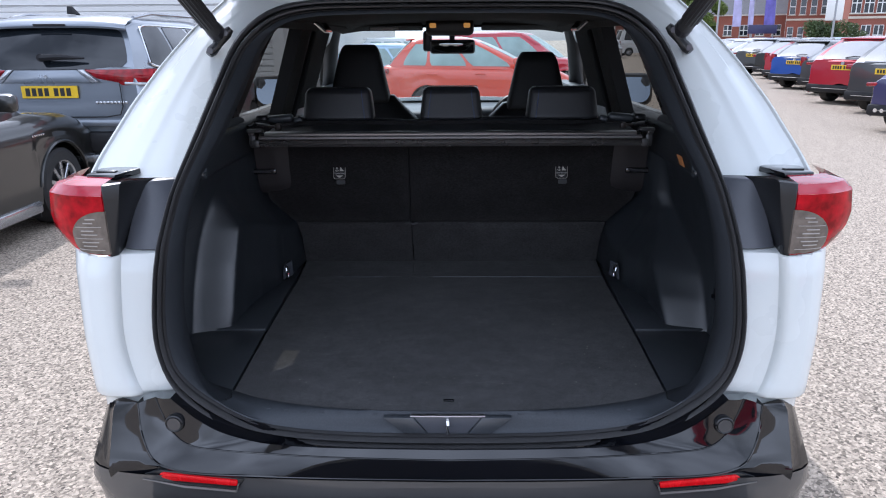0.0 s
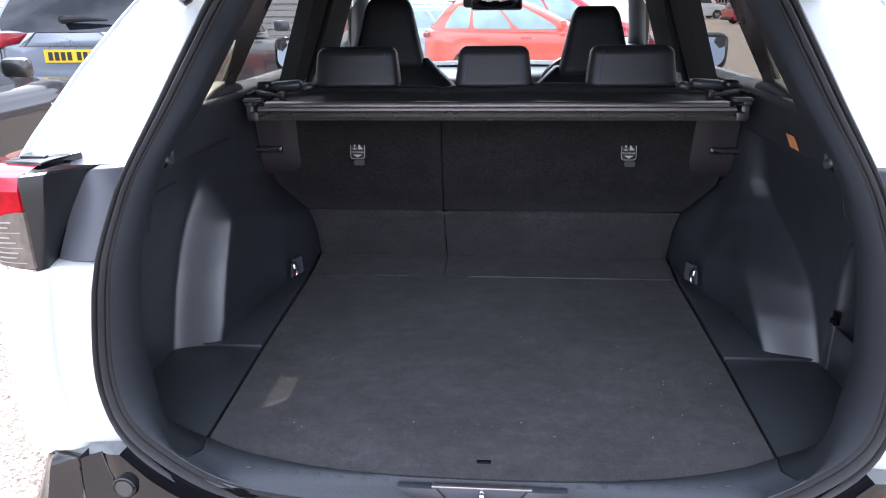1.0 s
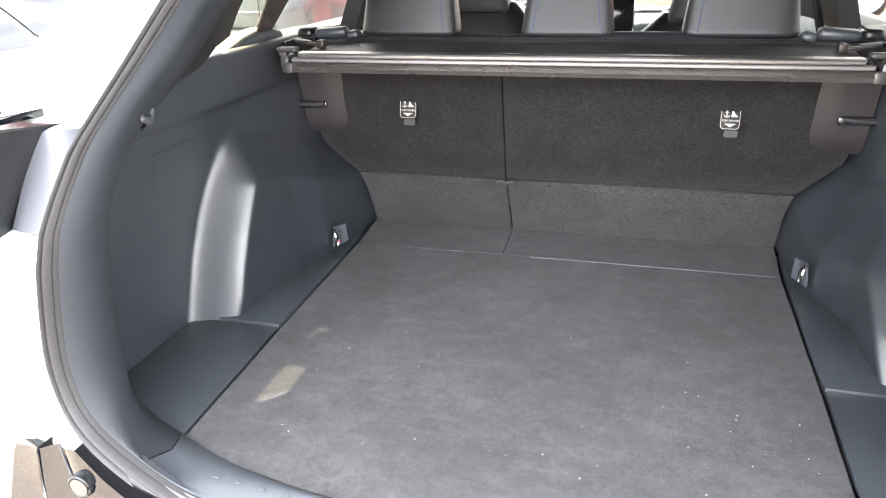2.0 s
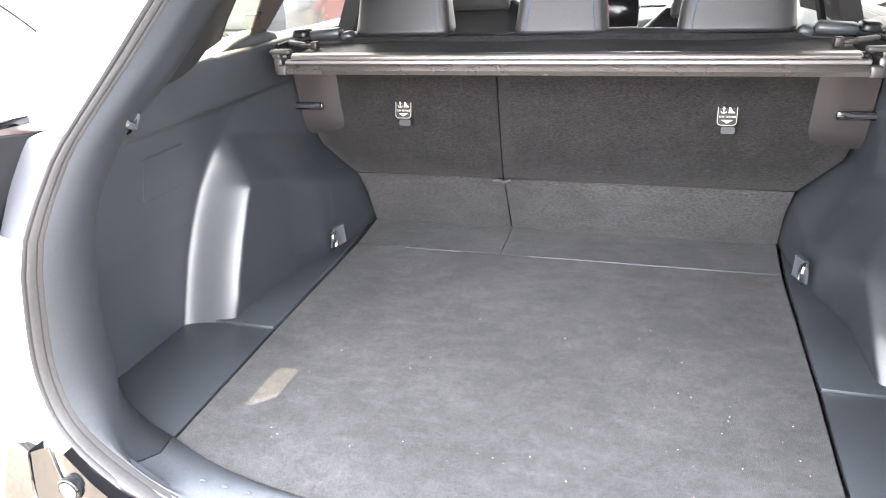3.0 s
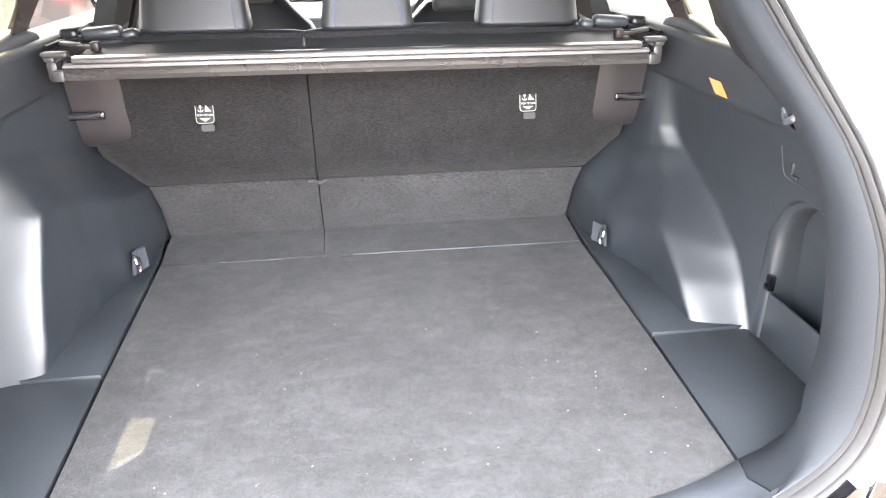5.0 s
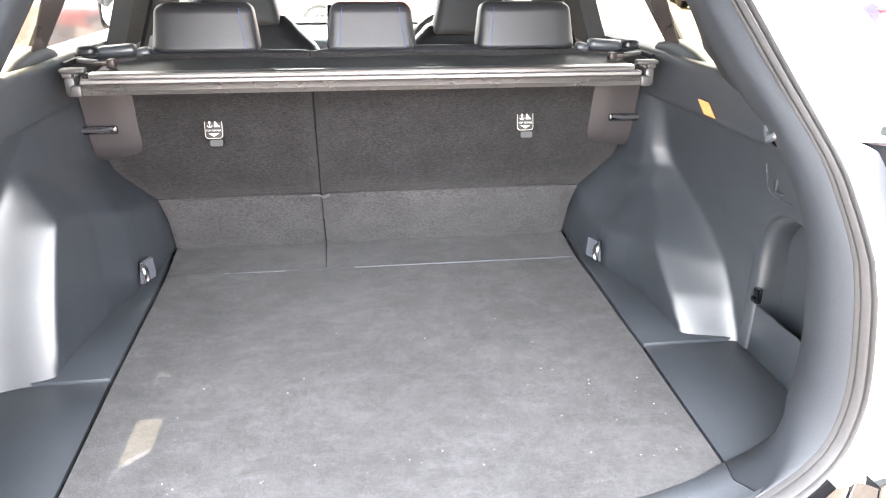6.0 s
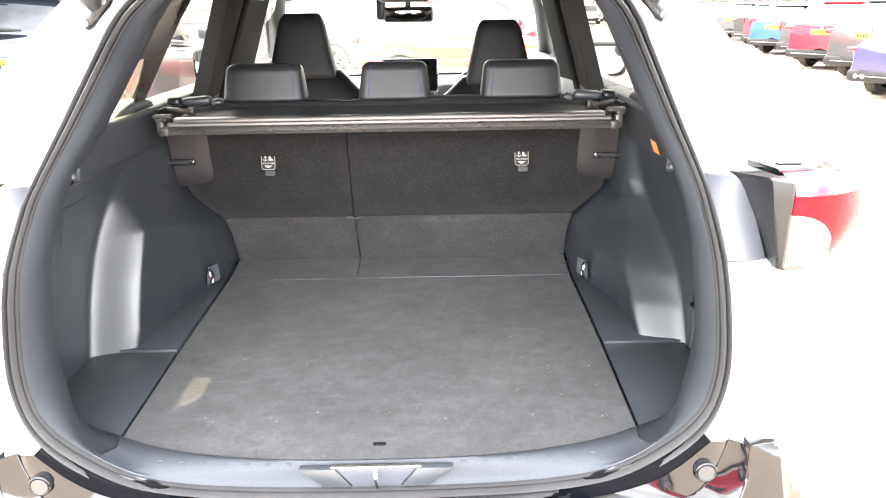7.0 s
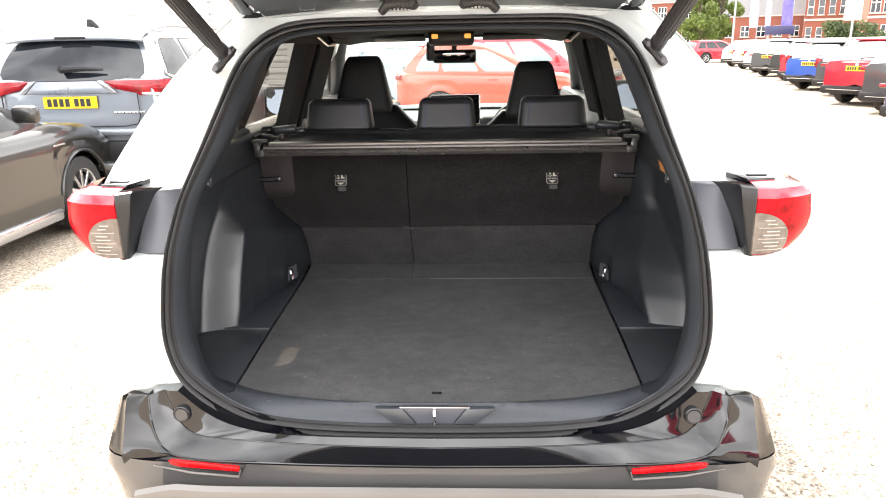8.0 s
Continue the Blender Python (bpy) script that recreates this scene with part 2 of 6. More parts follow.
def thick(bm, d):
    """Give a skin thickness d (along its normals)."""
    bmesh.ops.recalc_face_normals(bm, faces=bm.faces[:])
    bmesh.ops.solidify(bm, geom=bm.faces[:], thickness=d)
    return bm


def box(sx, sy, sz, at=(0, 0, 0), bev=0.006, seg=2, rot=None, taper=None):
    bm = bmesh.new()
    bmesh.ops.create_cube(bm, size=1)
    for v in bm.verts:
        k = taper if (taper and v.co.z > 0) else 1
        v.co = Vector((v.co.x * sx * k, v.co.y * sy * k, v.co.z * sz))
    if bev:
        bmesh.ops.bevel(bm, geom=bm.edges[:], offset=min(bev, 0.45 * min(sx, sy, sz)), segments=seg, affect="EDGES", profile=0.5)
    if rot:
        bmesh.ops.rotate(bm, verts=bm.verts[:], matrix=Euler([radians(a) for a in rot]).to_matrix())
    bmesh.ops.translate(bm, verts=bm.verts[:], vec=at)
    return bm


def merge(*bms):
    out = bmesh.new()
    for b in bms:
        me = bpy.data.meshes.new("tmp")
        b.to_mesh(me)
        b.free()
        out.from_mesh(me)
        bpy.data.meshes.remove(me)
    return out


def tube(path, r, seg=10, closed=False, cap=True):
    """A round rod along a path; r is a number or one per point."""
    pts = [Vector(p) for p in path]
    rows = []
    up = Vector((0.03, 0.02, 1)).normalized()
    for i, p in enumerate(pts):
        a, b = pts[i - 1 if (i or closed) else 0], pts[(i + 1) % len(pts) if (closed or i + 1 < len(pts)) else i]
        d = (b - a).normalized()
        s = d.cross(up)
        if s.length < 1e-3:
            s = d.cross(Vector((1, 0, 0)))
        s.normalize()
        u = s.cross(d)
        rad = r[i] if isinstance(r, (list, tuple)) else r
        rows.append([p + rad * (math.cos(2 * math.pi * k / seg) * s + math.sin(2 * math.pi * k / seg) * u) for k in range(seg)])
    bm = grid(rows, closed_u=closed, closed_v=True)
    if cap and not closed:
        bm.verts.ensure_lookup_table()
        bmesh.ops.holes_fill(bm, edges=[e for e in bm.edges if len(e.link_faces) == 1], sides=0)
    return bm


def prism(poly, axis, a, b, bev=0.0, seg=2):
    """A flat outline (2D) pushed from a to b along an axis (x: poly is y,z; y: x,z; z: x,y)."""
    bm = bmesh.new()

    def at(p, h):
        return {"x": (h, p[0], p[1]), "y": (p[0], h, p[1]), "z": (p[0], p[1], h)}[axis]
    lo = [bm.verts.new(at(p, a)) for p in poly]
    hi = [bm.verts.new(at(p, b)) for p in poly]
    bm.faces.new(lo)
    bm.faces.new(hi[::-1])
    for i in range(len(poly)):
        j = (i + 1) % len(poly)
        bm.faces.new((lo[i], lo[j], hi[j], hi[i]))
    bmesh.ops.recalc_face_normals(bm, faces=bm.faces[:])
    if bev:
        bmesh.ops.bevel(bm, geom=bm.edges[:], offset=bev, segments=seg, affect="EDGES", profile=0.5)
    return bm


def ring_poly(w, h, r, n=5, at=(0, 0)):
    """Rounded rectangle outline."""
    out = []
    for cx, cy, a0 in ((w / 2 - r, h / 2 - r, 0), (-w / 2 + r, h / 2 - r, 90), (-w / 2 + r, -h / 2 + r, 180), (w / 2 - r, -h / 2 + r, 270)):
        for k in range(n + 1):
            a = radians(a0 + 90 * k / n)
            out.append((at[0] + cx + r * math.cos(a), at[1] + cy + r * math.sin(a)))
    return out


def disc(r, y0, y1, at, seg=20, axis="y"):
    """A short cylinder along an axis with bevelled rims."""
    poly = [(r * math.cos(2 * math.pi * k / seg), r * math.sin(2 * math.pi * k / seg)) for k in range(seg)]
    bm = prism(poly, axis, y0, y1)
    bmesh.ops.translate(bm, verts=bm.verts[:], vec=at)
    return bm


def spline(pts, n):
    """n+1 points, evenly spaced along a smooth curve through pts."""
    P = np.array(pts, float)
    Q = np.vstack([2 * P[0] - P[1], P, 2 * P[-1] - P[-2]])
    out = []
    for i in range(len(P) - 1):
        p0, p1, p2, p3 = Q[i], Q[i + 1], Q[i + 2], Q[i + 3]
        for t in np.linspace(0, 1, 16, endpoint=False):
            out.append(0.5 * (2 * p1 + (p2 - p0) * t + (2 * p0 - 5 * p1 + 4 * p2 - p3) * t * t + (3 * p1 - p0 - 3 * p2 + p3) * t ** 3))
    out.append(P[-1])
    out = np.array(out)
    s = np.concatenate([[0], np.cumsum(np.linalg.norm(np.diff(out, axis=0), axis=1))])
    t = np.linspace(0, s[-1], n + 1)
    return np.stack([np.interp(t, s, out[:, k]) for k in range(out.shape[1])], 1)


def sstep(a, b, x):
    t = min(1, max(0, (x - a) / (b - a)))
    return t * t * (3 - 2 * t)


def lerp(x, xs, ys):
    return float(np.interp(x, xs, ys))


def flip(bm, s):
    if s < 0:
        for v in bm.verts:
            v.co.x = -v.co.x
        bmesh.ops.reverse_faces(bm, faces=bm.faces[:])
    return bm


def quad_skin(a, b, c, d, nu=6, nv=6, bow=0.0):
    """A bowed skin between four corners: a-b along the foot, d-c along the top."""
    a, b, c, d = (Vector(p) for p in (a, b, c, d))
    n = (b - a).cross(d - a).normalized()
    rows = []
    for j in range(nv + 1):
        v = j / nv
        rows.append([(a.lerp(b, i / nu)).lerp(d.lerp(c, i / nu), v) + n * bow * math.sin(math.pi * i / nu) * (0.4 + 0.6 * math.sin(math.pi * v)) for i in range(nu + 1)])
    return grid(rows)


# ================================================================ the white SUV with its boot open
suv = thing("estate_suv", "white pearl estate SUV with its boot wide open on the tarmac", "car")

# rear face of the body: how far forward (y) it lies at each height
def rear_y(z):
    return lerp(z, [0.5, 0.66, 0.9, 1.04, 1.09, 1.13, 1.2, 1.51, 1.7], [1.52, 1.535, 1.55, 1.566, 1.58, 1.605, 1.66, 2.04, 2.29])


N = 80
OUT = spline([(0, 1.643), (0.2, 1.643), (0.39, 1.64), (0.492, 1.620), (0.550, 1.580), (0.585, 1.52), (0.606, 1.40), (0.617, 1.32),
              (0.635, 1.20), (0.648, 1.09), (0.66, 1.0), (0.667, 0.91), (0.661, 0.84), (0.635, 0.765), (0.583, 0.708),
              (0.50, 0.658), (0.415, 0.634), (0.30, 0.620), (0.15, 0.614), (0, 0.612)], N)
INN = spline([(0, 1.600), (0.2, 1.599), (0.37, 1.594), (0.460, 1.574), (0.510, 1.530), (0.532, 1.46), (0.548, 1.39), (0.568, 1.305),
              (0.592, 1.22), (0.604, 1.14), (0.613, 1.04), (0.622, 0.93), (0.616, 0.84), (0.588, 0.775), (0.535, 0.722),
              (0.46, 0.680), (0.37, 0.660), (0.25, 0.650), (0.12, 0.646), (0, 0.645)], N)


def loop(f):
    """Whole outline from the half: f(i) gives the point on the right half."""
    right = [f(i) for i in range(N + 1)]
    left = [(-p[0], p[1], p[2]) for p in right[1:-1]]
    return right + left[::-1]


# tailgate seal: two ribs and a groove
SEAL = [(-0.05, 0.012), (0.0, -0.002), (0.10, -0.016), (0.24, -0.022), (0.36, -0.016), (0.405, -0.002), (0.435, 0.016), (0.455, 0.016), (0.485, -0.002), (0.55, -0.017),
        (0.66, -0.022), (0.76, -0.016), (0.80, -0.002), (0.825, 0.012), (0.845, 0.012), (0.87, -0.004), (0.9, -0.008), (0.965, 0.000), (0.968, 0.006)]


def seal_share(z):
    """How much of the step between body and opening the seal takes: all of it on the sill, less up the sides."""
    return 1 - 0.38 * sstep(0.69, 0.82, z) + 0.16 * sstep(1.52, 1.60, z)


def seal_ring(u, dy):
    def f(i):
        o, q = OUT[i], INN[i]
        k = u * seal_share(o[1])
        x, z = o[0] + (q[0] - o[0]) * k, o[1] + (q[1] - o[1]) * k
        return (x, rear_y(z) + dy, z)
    return loop(f)


part("tailgate_seal", grid([seal_ring(u, d) for u, d in SEAL], closed_v=True), RUBBER, suv, "black ribbed rubber tailgate seal", angle=60)


# boot surround: sill, pillar covers and roof header, one moulded ring
def trim_ring(k):
    def f(i):
        x, z = INN[i]
        y = rear_y(z)
        side = sstep(0.70, 0.84, z) * (1 - sstep(1.50, 1.58, z))
        top = sstep(1.50, 1.58, z)
        low = 1 - sstep(0.70, 0.84, z)
        hi = sstep(1.10, 1.28, z)
        wall = 0.768 - 0.078 * hi
        tgt_side = [(x + 0.001, y + 0.026, z), (x + 0.004, y + 0.062, z), (x + 0.014, y + 0.108 + 0.02 * hi, z),
                    (x + 0.05 - 0.03 * hi, y + 0.135 + 0.03 * hi, z), (max(x, wall - 0.014), y + 0.185 + 0.05 * hi, z), (wall + 0.05, y + 0.21 + 0.05 * hi, z)]
        sx = x * (1 - 0.03 * low)
        yf = 1.558 + 0.082 * min(1, abs(x) / 0.535) ** 2.6      # front edge of the load floor
        zl = min(z, 0.70)
        tgt_low = [(x, 1.538, z + 0.003), (x * 0.998, 1.542, zl + (0.684 - zl) * 0.35 + (z - zl)), (x * 0.99, 1.546, zl + (0.684 - zl) * 0.75 + (z - zl)),
                   (sx * 0.985, 1.549 + (yf - 1.556) * 0.45, 0.690 + (z - zl) * 0.5), (sx * 0.98, yf - 0.006, 0.6925 + (z - zl) * 0.2), (sx * 0.975, yf + 0.004, 0.672)]
        tgt_top = [(x, y + 0.012, z), (x, y + 0.05, z + 0.004), (x, y + 0.10, z + 0.012), (x * 1.02, y + 0.16, z + 0.02), (x * 1.06, y + 0.25, z + 0.027), (x * 1.1, y + 0.42, z + 0.03)]
        a = Vector(tgt_side[k]) * side + Vector(tgt_low[k]) * low + Vector(tgt_top[k]) * top
        return tuple(a / (side + low + top))
    return loop(f)


JOINT = min(range(N + 1), key=lambda i: abs(INN[i][0] - 0.536) + 9 * (INN[i][1] > 0.9))
ring_rows = [seal_ring(0.97, 0.012), seal_ring(1.0, 0.0)] + [trim_ring(k) for k in range(6)]
part("boot_surround_trim", grid([r[2 * N - JOINT:] + r[:JOINT + 1] for r in ring_rows]), SURROUND_SIDE, suv, "dark grained plastic boot surround", angle=85)
part("sill_scuff_plate", grid([r[JOINT:2 * N - JOINT + 1] for r in ring_rows]), SURROUND, suv, "dark plastic boot sill, paled for sky shine", angle=85)

# joints, dimples and the striker on the sill
for s in (1, -1):
    for k in range(8):
        x = 0.13 + 0.043 * k
        z = lerp(x, [0, 0.25, 0.37, 0.46, 0.535], [0.658, 0.66, 0.666, 0.683, 0.722])
        part("sill_dimple", box(0.011, 0.004, 0.0018, (s * x * 0.985, 1.5465 + 0.02 * (x / 0.45) ** 2, 0.6885 + 0.004 * (x / 0.45) ** 3), 0.001, 1, rot=(35, 0, 0)), SURROUND, suv)
    part("sill_joint", flip(tube([Vector(trim_ring(k)[JOINT]) + Vector((-0.0004, 0, 0.0004)) for k in range(5)], 0.0010, 6), s), PLASTIC_BLACK, suv)
recess = part("striker_recess", prism([(-0.080, 0.6895), (0.080, 0.6895), (0.046, 0.647), (-0.046, 0.647)], "y", 1.532, 1.548, 0.003), PLASTIC_GREY, suv, "grey striker plate let into the sill")
part("recess_lip", box(0.175, 0.012, 0.004, (0, 1.5375, 0.6905), 0.0015), ALU, recess)
for s in (1, -1):
    part("recess_cheek", flip(prism([(0.080, 0.6895), (0.150, 0.6895), (0.100, 0.648), (0.048, 0.647)], "y", 1.528, 1.547, 0.003), s), PLASTIC_SOFT, recess)
part("striker", tube([(0.0, 1.540, 0.684), (0.0, 1.522, 0.683), (0.0, 1.519, 0.676), (0.0, 1.519, 0.655), (0.0, 1.535, 0.650)], 0.0045, 8), CHROME, recess, "chrome lock striker")

# ---- painted rear quarters
XO = ([0.45, 0.60, 0.74, 0.88, 1.08, 1.24, 1.27, 1.38, 1.47, 1.56, 1.66], [0.80, 0.82, 0.825, 0.835, 0.842, 0.840, 0.835, 0.802, 0.762, 0.712, 0.637])


def quarter_edge(z):
    """Rear edge of the quarter glass."""
    return lerp(z, [1.235, 1.29, 1.329, 1.389, 1.463, 1.55, 1.60, 1.65], [2.235, 2.225, 2.255, 2.315, 2.41, 2.55, 2.64, 2.70])


def quarter_row(z):
    # seal edge at this height, by interpolation along the half outline
    side = [(p[1], p[0]) for p in OUT if p[0] > 0.45]
    side.sort()
    xs = lerp(z, [q[0] for q in side], [q[1] for q in side])
    xo = lerp(z, *XO)
    y = rear_y(z) + 0.032 * (1 - sstep(0.730, 0.752, z))      # the panel tucks in behind the bumper
    hi = sstep(1.215, 1.224, z)
    w = xo - xs
    pts = []
    for u, d_hi, d_lo in ((-0.02, 0.03, 0.03), (0.0, 0.012, 0.010), (0.14, 0.008, 0.006), (0.34, 0.000, 0.002), (0.41, 0.000, -0.001),
                          (0.45, -0.003, -0.016), (0.50, -0.003, -0.024), (0.62, -0.002, -0.027), (0.74, -0.003, -0.026), (0.755, 0.001, -0.0258), (0.86, 0.000, -0.018),
                          (0.93, 0.000, -0.006), (0.955, -0.008, 0.000), (0.975, -0.008, 0.008), (1.0, 0.012, 0.022)):
        k = 0.014 * sstep(0.50, 0.90, u)
        lo = 1 - sstep(1.0735 + k, 1.080 + k, z)
        d = d_hi * hi + d_lo * lo + 0.050 * (1 - hi - lo)
        pts.append((xs + w * u, y + d, z))
    fw = 0.035 + 0.02 * hi
    edge = quarter_edge(z) if z > 1.262 else 9.0        # the side glass begins here
    for dx, dy in ((0.012, 0.10), (0.025, 0.22), (0.04, 0.45), (0.05, 0.9)):
        pts.append((xo + (dx if edge > 8 else 0.004), max(pts[14][1] + 0.001, min(y + dy, edge - 0.07)), z))
    return pts


Z_ROWS = [0.60, 0.66, 0.70, 0.728, 0.735, 0.741, 0.747, 0.753] + list(np.linspace(0.775, 1.065, 16)) + [1.0725, 1.0745, 1.077, 1.081, 1.085, 1.089, 1.092, 1.096, 1.12, 1.16, 1.20, 1.214, 1.217, 1.220, 1.224, 1.23, 1.24] + list(np.linspace(1.262, 1.645, 22))
for s in (1, -1):
    rows = [quarter_row(z) for z in Z_ROWS]
    part("rear_quarter_panel", flip(grid(rows), s), WHITE, suv, "white pearl painted rear quarter panel", angle=40)
    # unpainted panel between the seal and the lamp
    rows = []
    for z, edge in [(1.0775, 0.03), (1.078, 0.004), (1.081, 0.0)] + [(q, 0.0) for q in np.linspace(1.10, 1.20, 8)] + [(1.212, 0.0), (1.219, 0.0), (1.2225, 0.004), (1.2235, 0.03)]:
        xi = lerp(z, [1.05, 1.09, 1.2, 1.25], [0.645, 0.640, 0.627, 0.619])
        xo = lerp(z, [1.077, 1.15, 1.20, 1.216, 1.224], [0.737, 0.722, 0.706, 0.698, 0.682])
        yo = 1.600 + (z - 1.077) / 0.148 * 0.062
        rows.append([(xi + (xo - xi) * u, (rear_y(z) + 0.010) * (1 - u) + yo * u - 0.007 * math.sin(math.pi * u) + edge + 0.02 * sstep(0.97, 1.0, u), z) for u in np.linspace(0, 1, 16)])
    part("lamp_surround_panel", flip(grid(rows), s), PLASTIC_GREY, suv, "unpainted grey plastic panel beside the tail lamp", angle=50)

    # tail lamp: black housing with a ridge, red lens with a bevelled brow, clear segment with ribs
    rows = []
    for z, k in ((1.070, 0.02), (1.074, 0.0), (1.082, 0.0), (1.12, 0.0), (1.16, 0.0), (1.20, 0.0), (1.224, 0.0), (1.232, 0.003), (1.2345, 0.012)):
        f = (z - 1.076) / 0.165
        rows.append([(0.746, 1.556 + k, z), (0.7415, 1.551 + k, z), (0.7385, 1.552 + k, z), (0.735 - 0.016 * f, 1.557 + 0.012 * f + k, z), (0.7325 - 0.021 * f, 1.562 + 0.014 * f + k, z),
                     (0.7305 - 0.022 * f, 1.568 + 0.016 * f + k, z), (0.736 - 0.040 * f - 0.012 * f * f, 1.606 + 0.060 * f + k, z - 0.010 * f * f), (0.735 - 0.042 * f - 0.012 * f * f, 1.66 + 0.06 * f, z - 0.014 * f * f)])
    lamp = part("tail_lamp", flip(grid(rows), s), PLASTIC_BLACK, suv, "tail lamp with satin black housing", angle=22)

    def lens_pt(u, z):
        x1 = lerp(z, [1.07, 1.086, 1.10, 1.13, 1.16, 1.215, 1.236], [0.838, 0.852, 0.864, 0.880, 0.886, 0.880, 0.868])
        return (0.741 + (x1 - 0.741) * u, 1.546 + 0.050 * u ** 2.6, z + 0.006 * u * (1 - (z - 1.08) / 0.15))
    us = list(np.linspace(0, 1, 13))

    def lens_row(z, dy=0.0, inset=0.0):
        p1 = lens_pt(1, z)
        r = [lens_pt(u, z) for u in us] + [(p1[0] + 0.006, p1[1] + 0.03, p1[2]), (p1[0] + 0.010, 1.70, p1[2] + 0.004), (p1[0] + 0.008, 1.76, p1[2] + 0.006)]
        return [(p[0] - inset * max(0, j - 9) / 4, p[1] + dy, p[2]) for j, p in enumerate(r)]
    inner = lambda z, dy: (0.7405, 1.556 + dy, z)
    rows = [[inner(z, 0.0)] + lens_row(z) for z in [1.078] + list(np.linspace(1.084, 1.206, 12)) + [1.2105]]
    part("red_lens", flip(grid(rows), s), RED_LENS, lamp, "deep red lens", angle=25)
    rows = [[inner(z, 0.0)] + lens_row(z, dy, ins) for z, dy, ins in ((1.2108, -0.0005, 0), (1.213, 0.0, 0), (1.228, 0.0065, 0.004), (1.2315, 0.0085, 0.006))]
    part("lens_brow", flip(grid(rows), s), RED_TOP, lamp, "bevelled red brow of the lens, tinted pink for sky shine", angle=25)
    rows = []
    for z, dy, ins in ((1.2316, 0.0088, 0.006), (1.2335, 0.013, 0.010), (1.239, 0.055, 0.05), (1.2405, 0.066, 0.058)):
        rows.append([(p[0], min(p[1] + dy, 1.63), z) for p in lens_row(1.2315, 0, ins)[:13]])
    part("lens_top", flip(grid(rows), s), RED_TOP, lamp, "red top of the lens, tinted pink for sky shine", angle=25)
    part("lamp_top_cover", flip(prism([(0.737, 1.608), (0.806, 1.620), (0.812, 1.70), (0.752, 1.735), (0.718, 1.70)], "z", 1.232, 1.2455, 0.003), s), GLOSS_BLACK, lamp)
    part("cover_slot", flip(box(0.045, 0.012, 0.004, (0.772, 1.648, 1.247), 0.0015), s), PLASTIC_BLACK, lamp)
    # clear segment, its outer corner rounded
    def seg_max(z):
        f = (z - 1.08) / 0.098
        return 0.66 * math.sqrt(max(0.0, 1 - f ** 3.0)) * (1 - 0.16 * f)
    rows = []
    for z in list(np.linspace(1.0805, 1.158, 12)) + [1.165, 1.170, 1.174, 1.1775]:
        rows.append([(0.7388, 1.566, z), (0.7385, 1.545, z)] + [(lens_pt(u, z)[0], lens_pt(u, z)[1] - 0.0025, lens_pt(u, z)[2]) for u in np.linspace(0.01, max(0.03, seg_max(z)), 12)])
    clear = part("clear_lens", flip(grid(rows), s), CLEAR_LENS, lamp, "smoked clear indicator lens", angle=40)
    for k in range(9):
        z = 1.088 + 0.0087 * k
        u1 = seg_max(z) * (0.94 if k % 3 == 0 else 0.72)
        u0 = 0.06 if k % 3 == 0 else 0.14 + 0.05 * (k % 2)
        part("lens_rib", flip(tube([(lens_pt(u, z)[0], lens_pt(u, z)[1] - 0.0028, lens_pt(u, z)[2] - 0.006 * u + 0.003) for u in np.linspace(u0, u1, 6)], 0.0009 if k % 3 == 0 else 0.0016, 6), s), LAMP_RIB, clear)

# ---- rear bumper
def knots(pts, pers):
    """Smooth curve with the same number of points between each two knots, so that rows line up."""
    P = np.array(pts, float)
    Q = np.vstack([2 * P[0] - P[1], P, 2 * P[-1] - P[-2]])
    out = []
    for i in range(len(P) - 1):
        p0, p1, p2, p3 = Q[i], Q[i + 1], Q[i + 2], Q[i + 3]
        c = np.linalg.norm(p2 - p1)
        m1 = (p2 - p0) * c / max(1e-6, np.linalg.norm(p2 - p1) + np.linalg.norm(p1 - p0))
        m2 = (p3 - p1) * c / max(1e-6, np.linalg.norm(p3 - p2) + np.linalg.norm(p2 - p1))
        for t in np.linspace(0, 1, pers[i], endpoint=False):
            out.append((2 * t ** 3 - 3 * t * t + 1) * p1 + (t ** 3 - 2 * t * t + t) * m1 + (3 * t * t - 2 * t ** 3) * p2 + (t ** 3 - t * t) * m2)
    out.append(P[-1])
    return np.array(out)


def k_line(pts):
    return knots(pts, [6] * (len(pts) - 1))


# K1: edge under the seal, K1B: upper crease, K2: lower crease, each from the middle to the corner
K1 = k_line([(0, 1.471, 0.641), (0.266, 1.474, 0.6435), (0.394, 1.483, 0.646), (0.4591, 1.494, 0.6508), (0.5252, 1.497, 0.6716), (0.5765, 1.502, 0.7012), (0.6087, 1.507, 0.7269), (0.633, 1.511, 0.7476)])
K1B = k_line([(0, 1.459, 0.623), (0.264, 1.462, 0.628), (0.454, 1.469, 0.635), (0.565, 1.482, 0.638), (0.6046, 1.491, 0.6462), (0.6324, 1.502, 0.6658), (0.6576, 1.514, 0.7077), (0.6726, 1.523, 0.7447)])
K2 = k_line([(0, 1.420, 0.599), (0.259, 1.423, 0.600), (0.448, 1.434, 0.598), (0.579, 1.452, 0.592), (0.647, 1.468, 0.597), (0.681, 1.481, 0.614), (0.705, 1.500, 0.665), (0.713, 1.517, 0.731)])
K0 = K1 + np.array([[-0.024 * w, 0.05 - 0.012 * w, -0.03 + 0.052 * w] for w in np.clip((K1[:, 0] - 0.30) / 0.15, 0, 1)])
K2B = K2 + np.array([0.0, 0.003, -0.008])


def both(*lines):
    rows = []
    for L in lines:
        rows.append([(-p[0], p[1], p[2]) for p in L[::-1]] + [tuple(p) for p in L[1:]])
    return rows


